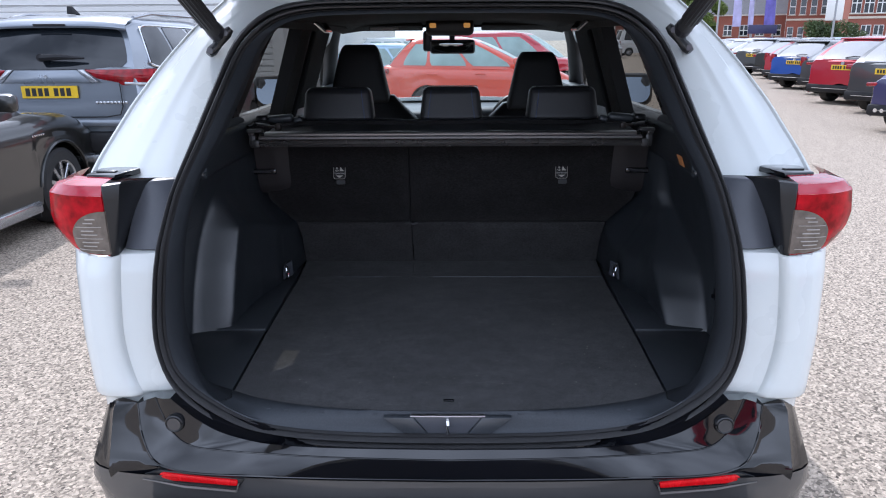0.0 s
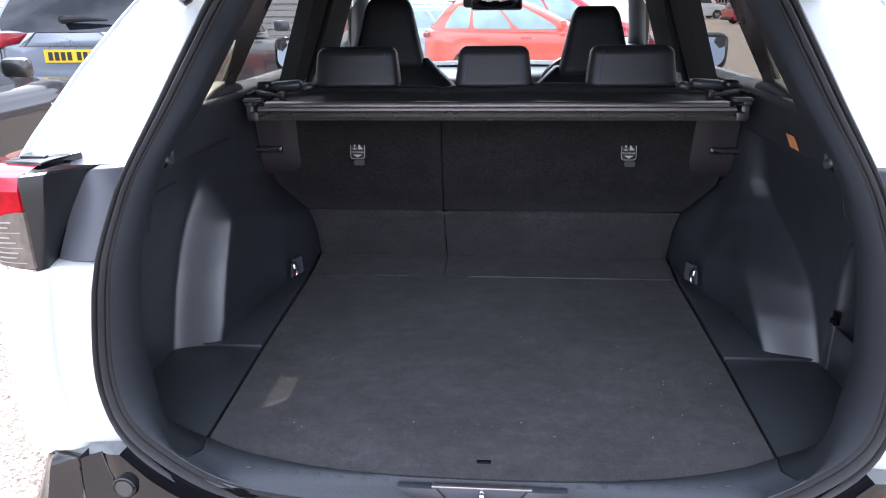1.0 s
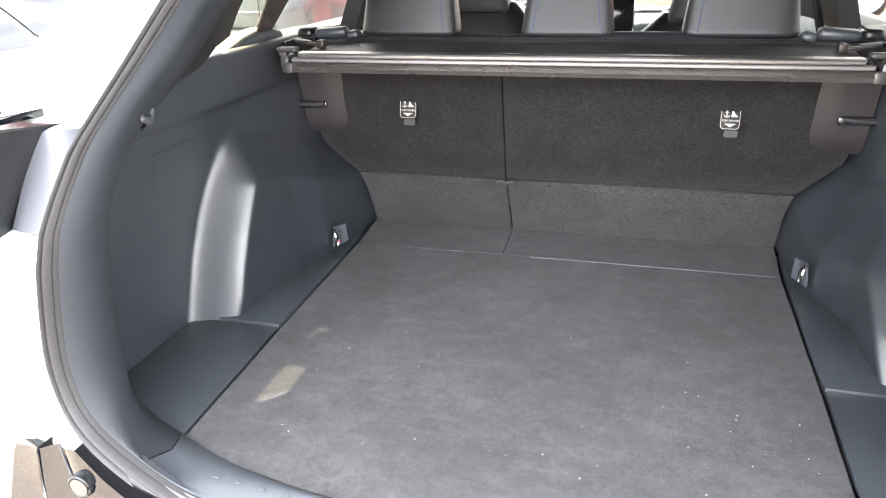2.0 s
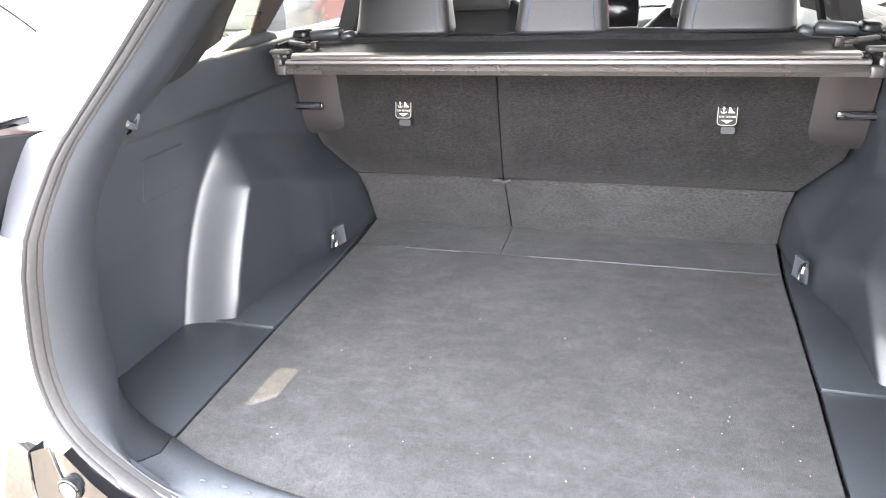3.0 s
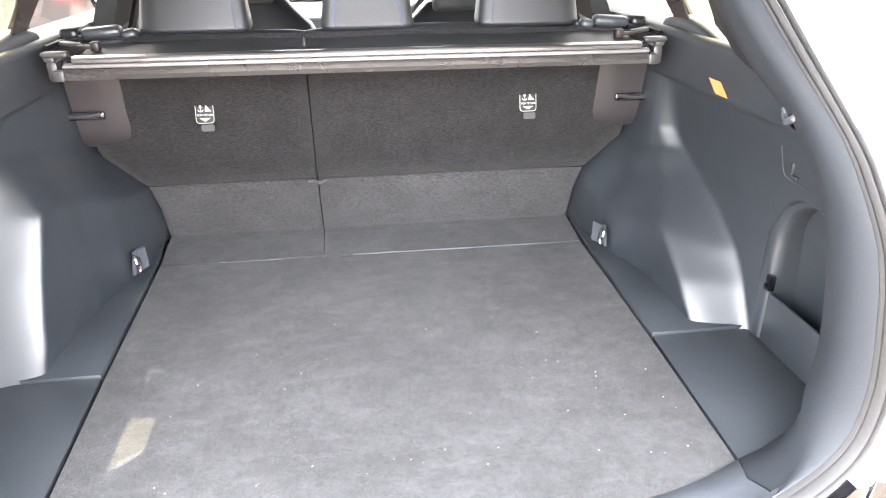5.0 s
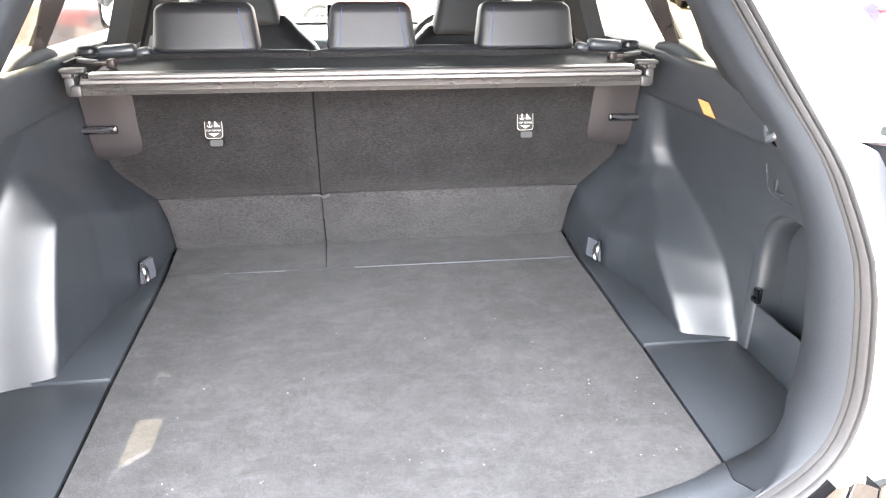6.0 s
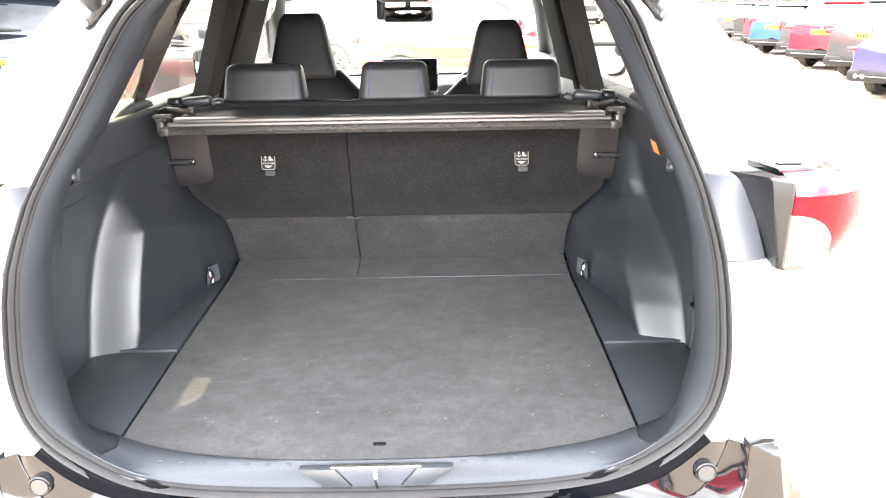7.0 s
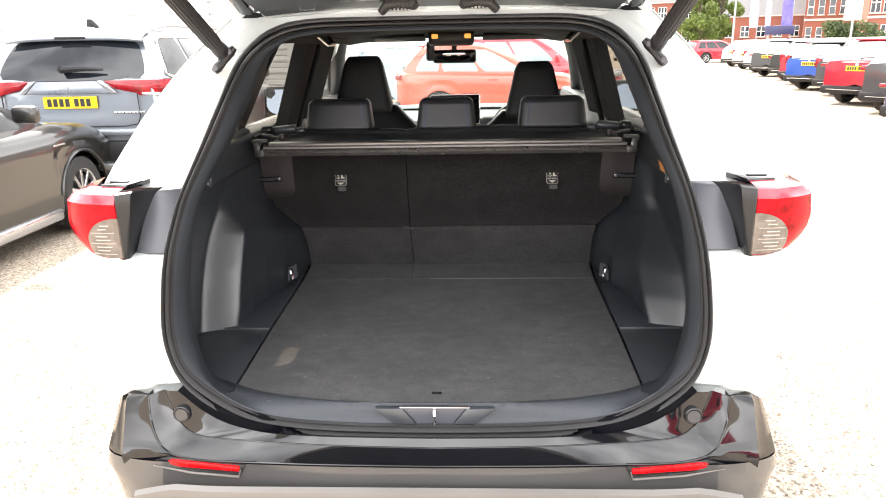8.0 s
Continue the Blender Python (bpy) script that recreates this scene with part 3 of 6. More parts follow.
# the strip under the seal that widens into the corner wings, and the slanting band below it
bumper = part("rear_bumper", grid(both(K0, K1 + np.array([0.0, 0.006, 0.0]), K1)), GLOSS_BLACK, suv, "gloss black rear bumper with silver skid plate", angle=50)
lift = np.clip((K1[:, 0] - 0.40) / 0.15, 0, 1)[:, None] * np.array([0.0, -0.004, 0.0])
part("bumper_wing", grid(both(K1, K1 * 0.65 + K1B * 0.35 + lift * 0.8, K1 * 0.35 + K1B * 0.65 + lift, K1B)), GLOSS_BLACK, bumper, angle=30)
dip = K1B * 0.5 + K2 * 0.5
dip[:, 1] += 0.003
part("bumper_band", grid(both(K1B, dip, K2)), GLOSS_BLACK, bumper, angle=30)
part("band_edge", grid(both(K2, K2B)), GLOSS_BLACK, bumper, angle=30)
BUMPER_LOW = mat("dark_gloss_lower_bumper", (0.075, 0.073, 0.072), 0.12, var=0.1, fine=600, coarse=4, spec=0.9)
for s in (1, -1):
    part("bumper_crease", flip(tube([Vector(p) + Vector((0, -0.0004, 0)) for p in K1B], 0.0018, 8), s), GLOSS_BLACK, bumper)
    part("bumper_crease", flip(tube([Vector(p) + Vector((0, -0.0004, 0)) for p in K2], 0.0026, 8), s), GLOSS_BLACK, bumper)
    # corner cap: leaning rear face, crisp outer fold, rounded outer top corner
    rows = []
    for z in [0.556] + list(np.linspace(0.578, 0.712, 15)) + [0.720, 0.726, 0.730, 0.732]:
        u0 = lerp(z, [0.576, 0.592, 0.597, 0.615, 0.668, 0.736], [0.560, 0.585, 0.647, 0.681, 0.705, 0.713])
        y0 = lerp(z, [0.576, 0.597, 0.615, 0.668, 0.736], [1.466, 1.468, 1.481, 1.500, 1.517]) + 0.001
        e = 1 - math.sqrt(max(0.0, 1 - max(0.0, (z - 0.704) / 0.028) ** 2))          # rounded outer top corner
        x1 = 0.784 - 0.008 * (z - 0.576) / 0.15 - 0.016 * e
        yb = 1.479 + 0.054 * (z - 0.576) / 0.15 + 0.004 * e + (0.014 if z < 0.57 else 0.0)
        fl = (0.030 + 0.028 * (0.732 - z) / 0.15) * (1 - 0.55 * e)                  # the side flares out towards its foot
        r = [(u0, y0 + 0.03, z), (u0 + 0.0015, y0, z)] + [(u0 + (x1 - u0) * u, y0 + (yb - y0) * u, z) for u in np.linspace(0.06, 1, 9)]
        r += [(x1 + 0.002, yb + 0.004, z), (x1 + 0.005, yb + 0.010, z), (x1 + fl * 0.55, yb + 0.024, z), (x1 + fl, yb + 0.048, z), (x1 + fl + 0.006, yb + 0.10, z), (x1 + fl + 0.008, yb + 0.2, z)]
        rows.append(r)
    rows.append([(p[0], p[1] + 0.004, 0.733) for p in rows[-1]])
    rows.append([(p[0], p[1] + 0.02, 0.720) for p in rows[-1]])
    part("bumper_corner_cap", flip(grid(rows), s), GLOSS_BLACK, bumper, angle=35)
    # parking button
    stop = part("bumper_stop", flip(merge(disc(0.0205, -0.004, 0.016, (0.624, 1.4990, 0.692), 28), tube([(0.624 + 0.0185 * math.cos(a), 1.4950, 0.692 + 0.0185 * math.sin(a)) for a in np.linspace(0, 2 * math.pi, 28, endpoint=False)], 0.003, 6, closed=True)), s), PLASTIC_BLACK, bumper, "round black rubber buffer")
    part("stop_disc", flip(merge(disc(0.0155, -0.007, 0, (0.624, 1.4990, 0.692), 28), tube([(0.624 + 0.0095 * math.cos(a), 1.4977, 0.692 + 0.0095 * math.sin(a)) for a in np.linspace(0, 2 * math.pi, 24, endpoint=False)], 0.0018, 6, closed=True)), s), CASSETTE_END, stop)
    part("stop_screw", flip(disc(0.0055, -0.006, 0.002, (0.624, 1.4990, 0.692), 6), s), PLASTIC_BLACK, stop)
    # red reflector in its tapered dark slot
    for nm, bmr, mt, lb in (("reflector_slot", prism([(0.455, 0.588), (0.470, 0.563), (0.640, 0.560), (0.700, 0.574), (0.655, 0.590)], "y", 1.424, 1.46, 0.003), PLASTIC_BLACK, ""),
                            ("reflector", prism([(0.470, 0.585), (0.472, 0.570), (0.630, 0.566), (0.655, 0.571), (0.662, 0.578), (0.650, 0.586)], "y", 1.420, 1.45, 0.004), REFLECT, "red bumper reflector")):
        for v in bmr.verts:
            v.co.y += 0.012 + 0.16 * max(0, v.co.x - 0.47)
        part(nm, flip(bmr, s), mt, bumper, lb)
for s in (1, -1):
    part("slot_rim", flip(tube([(0.468, 1.434, 0.577), (0.474, 1.433, 0.5575), (0.60, 1.452, 0.5555), (0.70, 1.466, 0.566)], [0.002, 0.0028, 0.0028, 0.0012], 8), s), SILVER, bumper, "thin silver rim of the reflector slot")
K2C = k_line([(0, 1.4235, 0.5905), (0.259, 1.4265, 0.5915), (0.448, 1.4375, 0.5895), (0.579, 1.4555, 0.5835), (0.70, 1.466, 0.578), (0.80, 1.492, 0.576), (0.842, 1.53, 0.576), (0.855, 1.66, 0.576)])
lowR = k_line([(0, 1.427, 0.557), (0.259, 1.430, 0.557), (0.448, 1.441, 0.556), (0.579, 1.459, 0.552), (0.71, 1.472, 0.545), (0.81, 1.494, 0.540), (0.852, 1.535, 0.540), (0.864, 1.66, 0.540)])
lowK2 = k_line([(0, 1.424, 0.54), (0.25, 1.425, 0.54), (0.45, 1.436, 0.54), (0.60, 1.455, 0.535), (0.74, 1.474, 0.52), (0.81, 1.505, 0.50), (0.848, 1.55, 0.50), (0.86, 1.66, 0.50)])
lowK3 = k_line([(0, 1.45, 0.30), (0.25, 1.45, 0.30), (0.45, 1.455, 0.30), (0.60, 1.475, 0.30), (0.74, 1.50, 0.30), (0.80, 1.54, 0.30), (0.83, 1.58, 0.30), (0.85, 1.66, 0.30)])
part("lower_bumper", grid(both(K2C, lowR, lowK2, lowK3)), BUMPER_LOW, bumper, "dark metallic lower bumper")
rows = []
for dz, dy in ((0.0, 0.004), (-0.008, -0.008), (-0.03, -0.012), (-0.10, 0.0), (-0.2, 0.03)):
    rows.append([(x, 1.396 + dy + 0.05 * max(0, abs(x) - 0.5) ** 1.5 * 4, 0.5535 - 0.10 * max(0, abs(x) - 0.62) ** 1.2 * 4 + dz) for x in np.linspace(-0.73, 0.73, 41)])
part("skid_plate", grid(rows), SILVER, bumper, "silver painted skid plate")
part("bumper_seam", box(1.0, 0.004, 0.003, (0, 1.5325, 0.6085), 0), RUBBER, bumper)

# ---- load floor
DARK_FELT = mat("dark_felt", (0.02, 0.02, 0.02), 0.95, bump=0.3)
def floor_edge(y):
    return lerp(y, [1.58, 1.63, 2.04, 2.53, 2.73], [0.528, 0.534, 0.548, 0.557, 0.571])


rows = []
for k, v in enumerate(np.linspace(0, 1, 24)):
    r = []
    for u in np.linspace(-1, 1, 33):
        y0 = 1.560 + 0.080 * abs(u) ** 2.6
        y = y0 + (2.531 - y0) * v
        x = u * floor_edge(y)
        r.append((x, y, 0.690 + 0.0015 * noise.noise((x * 5, y * 5, 0))))
    rows.append(r)
bm = grid(rows)
bmesh.ops.recalc_face_normals(bm, faces=bm.faces[:])
if sum(f.normal.z for f in bm.faces) < 0:
    bmesh.ops.reverse_faces(bm, faces=bm.faces[:])
ret = bmesh.ops.extrude_face_region(bm, geom=bm.faces[:])
bmesh.ops.translate(bm, verts=[g for g in ret["geom"] if isinstance(g, bmesh.types.BMVert)], vec=(0, 0, -0.022))
load_floor = part("load_floor", bm, CARPET, suv, "flat charcoal carpet load floor with crumbs", angle=40)
for x0, x1 in ((-1, -0.255), (-0.251, 1)):
    rows = [[(u * floor_edge(y), y, 0.689 + 0.003 * v - (0.006 if v in (0, 1) else 0)) for u in np.linspace(x0, x1, 14)] for v, y in ((0, 2.5365), (0.1, 2.54), (0.9, 2.712), (0.95, 2.74))]
    part("floor_flap", thick(grid(rows), 0.01), CARPET, suv, "carpet flap hinged behind the load floor")
part("floor_finger_slot", box(0.026, 0.007, 0.004, (0.002, 1.606, 0.6925), 0.001), GLOSS_BLACK, load_floor, "small black finger slot")
part("floor_hinge_line", box(0.62, 0.003, 0.003, (0.245, 2.533, 0.6905), 0.001), PLASTIC_GREY, load_floor)
part("floor_hinge_line", box(0.16, 0.003, 0.003, (-0.33, 2.531, 0.6905), 0.001), PLASTIC_GREY, load_floor)
rnd = random.Random(4)
bms = []
for k in range(60):
    r = rnd.uniform(0.0004, 0.0012)
    y = 1.68 + 0.55 * rnd.random() ** 1.5
    bms.append(box(r * 2, r * 2.6, r, (rnd.uniform(-0.42, 0.50), y, 0.6925), r * 0.3, 1, rot=(0, 0, rnd.uniform(0, 180))))
tagged(part("crumbs", merge(*bms), CRUMB, None), "pale crumbs and lint scattered on the carpet floor", "crumbs", kind="stuff")

# underfloor pan and an added, unseen board behind the seat: nothing shows and no light leaks through the gaps
part("boot_pan", box(1.60, 1.25, 0.03, (0, 2.17, 0.635), 0.0), RUBBER, suv)
part("seat_light_stop", box(1.50, 0.04, 0.75, (0, 2.79, 0.82), 0.005), DARK_FELT, suv)

# ---- side trims
def softclip(t, r):
    """0 to 1 with rounded corners of size r."""
    def ramp(v):
        return 0.0 if v <= -r else v if v >= r else (v + r) ** 2 / (4 * r)
    return ramp(t) - ramp(t - 1)


# Each trim is a wall with the wheel arch standing out of it. k: outer corner of the arch's rear face, i: its inner corner,
# low: inner face near the floor, up: wall above the arch, z1 and z2: foot and head of the slope between the two.
WALL_Z, WALL_X = [0.685, 0.83, 0.92, 0.98, 1.05, 1.12, 1.143, 1.149, 1.157, 1.18, 1.258], [0.772, 0.772, 0.766, 0.757, 0.741, 0.726, 0.719, 0.712, 0.692, 0.688, 0.684]
ARCH = {
    1: dict(zk=[0.685, 0.76, 0.83, 0.895, 0.94, 0.975, 1.02], yk=[2.036, 2.078, 2.134, 2.232, 2.318, 2.388, 2.43],
            zi=[0.685, 0.70, 0.768, 0.832, 0.90, 0.95, 1.02], yi=[2.062, 2.072, 2.130, 2.225, 2.335, 2.405, 2.46],
            yl=[2.0, 2.10, 2.27, 2.36, 2.43, 2.50, 2.60, 2.69], xl=[0.650, 0.650, 0.648, 0.632, 0.607, 0.594, 0.577, 0.573],
            yu=[2.20, 2.33, 2.40, 2.51, 2.60, 2.69], xu=[0.757, 0.752, 0.734, 0.690, 0.679, 0.678],
            yz=[2.10, 2.26, 2.40, 2.52, 2.62, 2.69], z1=[0.845, 0.842, 0.815, 0.800, 0.845, 0.875], z2=[0.990, 0.990, 0.980, 0.950, 0.985, 1.00], rz=0.045, rk=0.10, soft=0.18),
    -1: dict(zk=[0.685, 0.84, 0.945, 1.012, 1.06, 1.10], yk=[2.017, 2.081, 2.130, 2.163, 2.185, 2.205],
             zi=[0.685, 0.704, 0.781, 0.873, 0.953, 1.10], yi=[2.050, 2.055, 2.083, 2.125, 2.168, 2.250],
             yl=[2.0, 2.10, 2.20, 2.32, 2.43, 2.50, 2.60, 2.69], xl=[0.657, 0.657, 0.652, 0.637, 0.606, 0.594, 0.577, 0.573],
             yu=[2.10, 2.25, 2.35, 2.50, 2.60, 2.69], xu=[0.745, 0.730, 0.712, 0.694, 0.679, 0.678],
             yz=[2.10, 2.25, 2.37, 2.50, 2.60, 2.69], z1=[0.978, 0.970, 0.935, 0.895, 0.875, 0.875], z2=[1.075, 1.070, 1.045, 1.015, 0.995, 1.00], rz=0.10, rk=0.10, soft=0.08),
}


def wall_x(y, z, s):
    """The side trim's own surface at one place."""
    A = ARCH[s]
    xw = lerp(z, WALL_Z, WALL_X)
    z1, z2 = lerp(y, A["yz"], A["z1"]), lerp(y, A["yz"], A["z2"])
    up = min(xw, lerp(y, A["yu"], A["xu"]))
    low = lerp(y, A["yl"], A["xl"]) + 0.006 * sstep(0.74, 0.685, z)
    f = softclip((z - z1) / (z2 - z1), A["rz"])
    inner = low + (up - low) * f
    if s > 0:                                               # small ledge at the head of the slope
        inner -= 0.011 * sstep(z2 + 0.004, z2 - 0.004, z) * sstep(z2 - 0.07, z2 - 0.01, z) * sstep(2.35, 2.40, y) * sstep(2.56, 2.50, y)
    yk, yi = lerp(z, A["zk"], A["yk"]), lerp(z, A["zi"], A["yi"])
    wide = sstep(A["zk"][-3], A["zk"][-1], z)
    t = softclip((y - yk) / (yi - yk), A["rk"] + A["soft"] * wide)
    return xw + (min(inner, xw) - xw) * t


def in_pocket(y, z):
    """Depth of the pocket behind the right wheel arch."""
    yc, hw = 1.893, 0.108
    top = 1.028
    d = abs(y - yc) / hw
    if d > 1 or z > top:
        return 0
    zt = top - 0.11 * (1 - math.sqrt(max(0, 1 - d ** 2)))
    bottom = 0.70
    return sstep(0, 0.012, zt - z) * sstep(0, 0.012, z - bottom) * sstep(0, 0.10, 1 - d)


for s in (1, -1):
    heights = np.concatenate([np.linspace(0.685, 1.13, 112), np.linspace(1.134, 1.166, 14), np.linspace(1.175, 1.258, 8)])
    far_cols = np.concatenate([np.linspace(1.99, 2.48, 100), np.linspace(2.495, 2.76, 18)])
    field = []
    for z in heights:
        y0 = max(1.70, rear_y(z) + 0.07)
        cols = np.concatenate([np.linspace(y0, 1.985, 44), far_cols])
        field.append([(wall_x(y, z, s), y, z) for y in cols])
    field = np.array(field)
    # the moulding flows softly: blur the depth a little both ways
    X = field[:, :, 0].copy()
    for _ in range(5 if s > 0 else 4):
        X[1:-1] = 0.25 * X[:-2] + 0.5 * X[1:-1] + 0.25 * X[2:]
        X[:, 1:-1] = 0.25 * X[:, :-2] + 0.5 * X[:, 1:-1] + 0.25 * X[:, 2:]
    field[:, :, 0] = X
    rows = [[(p[0] + (0.048 * in_pocket(p[1], p[2]) if s > 0 else 0.0), p[1], p[2]) for p in r] for r in field]
    # window ledge
    last = rows[-1]
    rows.append([(p[0] + 0.012, p[1], 1.266) for p in last])
    rows.append([(p[0] + 0.06, p[1], 1.270) for p in last])
    rows.append([(max(p[0] + 0.07, 0.80), p[1], 1.262) for p in last])
    trim = part("boot_side_trim", flip(grid(rows), s), PLASTIC, suv, "moulded dark plastic boot side trim over the wheel arch", angle=70)
    # tray beside the floor and the wedge in front of it
    tray = [(0.775, 1.60), (0.775, 2.036), (0.557, 2.036), (0.541, 1.60)]
    part("side_tray", flip(prism(tray, "z", 0.672, 0.6885, 0.0015), s), PLASTIC_SOFT, suv, "flat black plastic side tray lid")
    wedge = [(0.775, 2.039), (0.775, 2.10), (0.69, 2.20), (0.66, 2.40), (0.63, 2.70), (0.579, 2.70), (0.566, 2.50), (0.559, 2.2), (0.557, 2.039)]
    part("side_wedge", flip(prism(wedge, "z", 0.672, 0.694, 0.0015), s), PLASTIC_SOFT, suv)
    # lashing ring: a raised sloping plate, its paler grey painting the recess's lit side, a thin lip round it and the
    # chrome ring
    rx = wall_x(2.462, 0.742, s)
    plate = [(wall_x(y, z, s) - d, y, z) for y, z, d in ((2.440, 0.714, 0.010), (2.492, 0.714, 0.020), (2.490, 0.768, 0.016), (2.452, 0.768, 0.008))]
    ring = part("lashing_ring_recess", flip(thick(quad_skin(*plate, 3, 3, 0.004), 0.010), s), PLASTIC_GREY, suv, "sloping plate of the lashing point, paler for its recess's lit side")
    part("recess_edge", flip(tube([Vector(p) + Vector((-0.001, 0, 0)) for p in plate], 0.0018, 6, closed=True), s), PLASTIC, ring)
    part("lashing_ring", flip(tube([(rx - 0.014 - 0.009 * abs(math.cos(a)), 2.438 + 0.011 * math.cos(a), 0.741 + 0.024 * math.sin(a)) for a in np.linspace(0, 2 * math.pi, 20, endpoint=False)], 0.0042, 8, closed=True), s), CHROME, ring, "chrome lashing ring")
    # bag hook lying in a shallow cup of the pillar cover
    hook = part("bag_hook", flip(merge(disc(0.021, -0.003, 0.004, (0.620, 1.790, 1.219), 20, "x"), tube([(0.611, 1.776, 1.228), (0.604, 1.780, 1.214), (0.603, 1.792, 1.207), (0.607, 1.806, 1.213), (0.607, 1.812, 1.224)], [0.006, 0.007, 0.007, 0.006, 0.005], 8)), s), PLASTIC_SOFT, suv, "folding black bag hook")
    part("hook_rim", flip(tube([(0.617, 1.790 + 0.022 * math.cos(a), 1.219 + 0.022 * math.sin(a)) for a in np.linspace(0, 2 * math.pi, 22, endpoint=False)], 0.0032, 6, closed=True), s), GLOSS_BLACK, hook)
    part("hook_knuckle", flip(box(0.012, 0.030, 0.012, (0.611, 1.787, 1.227), 0.004, rot=(12, 0, 0)), s), PLASTIC_GREY, hook)
# details of one side only: the pocket's net board and catch, and the cover outlines
part("pocket_board", box(0.006, 0.186, 0.110, (0.7695, 1.893, 0.748), 0.003), PLASTIC, suv, "black plastic pocket board")
rows = []
for o, x in ((0.038, 0.776), (0.034, 0.765), (0.026, 0.7615), (0.008, 0.7635), (0.0, 0.768), (-0.003, 0.79), (-0.004, 0.85)):
    h = 0.094 + o
    rows.append([(x, 1.893 + h, 0.694), (x, 1.893 + h, 0.80)] + [(x, 1.893 + h * math.cos(a), 0.905 + (0.110 + o) * math.sin(a)) for a in np.linspace(0, math.pi, 21)] + [(x, 1.893 - h, 0.80), (x, 1.893 - h, 0.694)])
part("pocket_rim", grid(rows), PLASTIC, suv, "rounded rim of the side pocket", angle=60)
part("pocket_back", box(0.006, 0.22, 0.36, (0.835, 1.893, 0.86), 0.0), PLASTIC, suv)
part("pocket_catch", merge(box(0.014, 0.016, 0.034, (0.764, 1.982, 0.826), 0.003), box(0.018, 0.008, 0.012, (0.758, 1.978, 0.822), 0.002)), GLOSS_BLACK, suv, "small black pocket catch")
part("flap_joint", tube([(wall_x(y, z, 1) - 0.0008, y, z) for y, z in ((1.978, 1.110), (1.977, 1.085), (1.975, 1.064), (1.968, 1.056), (1.955, 1.053), (1.925, 1.053), (1.897, 1.054))], 0.0011, 5), PLASTIC_SOFT, suv)
part("flap_lever", merge(box(0.008, 0.012, 0.024, (wall_x(1.945, 1.078, 1) - 0.001, 1.945, 1.078), 0.003), box(0.010, 0.022, 0.006, (wall_x(1.936, 1.064, 1) - 0.002, 1.934, 1.064), 0.002)), PLASTIC, suv, "small black flap lever")
lid = part("access_cover", thick(grid([[(-wall_x(1.945 + 0.125 * u, 1.010 + 0.090 * v, -1) + 0.0015, 1.945 + 0.125 * u, 1.010 + 0.090 * v) for u in np.linspace(0, 1, 8)] for v in np.linspace(0, 1, 8)]), 0.0015), PLASTIC, suv, "square plastic access cover")
part("cover_edge", tube([(-wall_x(p[0], p[1], -1) + 0.0012, p[0], p[1]) for p in ring_poly(0.129, 0.094, 0.012, 4, (2.0075, 1.055))], 0.0013, 5, closed=True), PLASTIC_SOFT, lid)
part("sticker", thick(grid([[(0.6865 - 0.0015 * v, 2.118 + 0.047 * u + 0.034 * v, 1.168 + 0.026 * v) for u in (0, 0.5, 1)] for v in (0, 0.5, 1)]), 0.0015), STICKER, suv, "orange paper sticker on the side trim")

# ---- rear bench seat back
def seat_y(z):
    return lerp(z, [0.69, 0.872, 0.885, 1.08, 1.30], [2.722, 2.612, 2.598, 2.548, 2.50])


def seat_x(z):
    return lerp(z, [0.69, 0.80, 0.88, 0.97, 1.04, 1.26], [0.574, 0.568, 0.575, 0.66, 0.676, 0.676])


seat = part("rear_seat", box(1.26, 0.06, 0.50, (0, 2.735, 0.99), 0.02, rot=(14, 0, 0)), PLASTIC_SOFT, suv, "split rear seat with carpeted back and black leather headrests")


def seat_panel(xa, xb, z0, z1, bulge, nz=14):
    rows = []
    for z in np.linspace(z0, z1, nz):
        a = xa if xa is not None else -seat_x(z)
        b = xb if xb is not None else seat_x(z)
        r = []
        for u in np.linspace(0, 1, 26):
            e = min(sstep(0, 0.03, u), sstep(0, 0.03, 1 - u)) * min(sstep(-0.001, 0.012, z - z0), sstep(-0.001, 0.012, z1 - z))
            r.append((a + (b - a) * u, seat_y(z) + 0.010 - 0.012 * e * 1.0 - bulge * math.sin(math.pi * u) + 0.002 * noise.noise((u * 6 + z0, z * 9, 3)), z))
        rows.append(r)
    return grid(rows)


SPLIT = -0.146
SHOULDER = mat("dark_seat_shoulder", (0.030, 0.0265, 0.028), 0.5, var=0.1, fine=200, coarse=6, bump=0.1)
for a, b in ((None, SPLIT - 0.0015), (SPLIT + 0.0015, None)):
    part("seat_back_carpet", seat_panel(a, b, 0.880, 1.262, 0.004), CARPET_BACK, seat, "charcoal carpet seat back, darkened for the weaker light on it")
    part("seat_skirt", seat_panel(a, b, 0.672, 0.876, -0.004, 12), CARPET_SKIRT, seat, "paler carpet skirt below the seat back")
part("seam_loop", tube([(SPLIT - 0.022, 2.590, 0.880), (SPLIT - 0.005, 2.578, 0.885), (SPLIT + 0.005, 2.578, 0.878), (SPLIT + 0.024, 2.590, 0.882)], 0.004, 8), CARPET, seat)
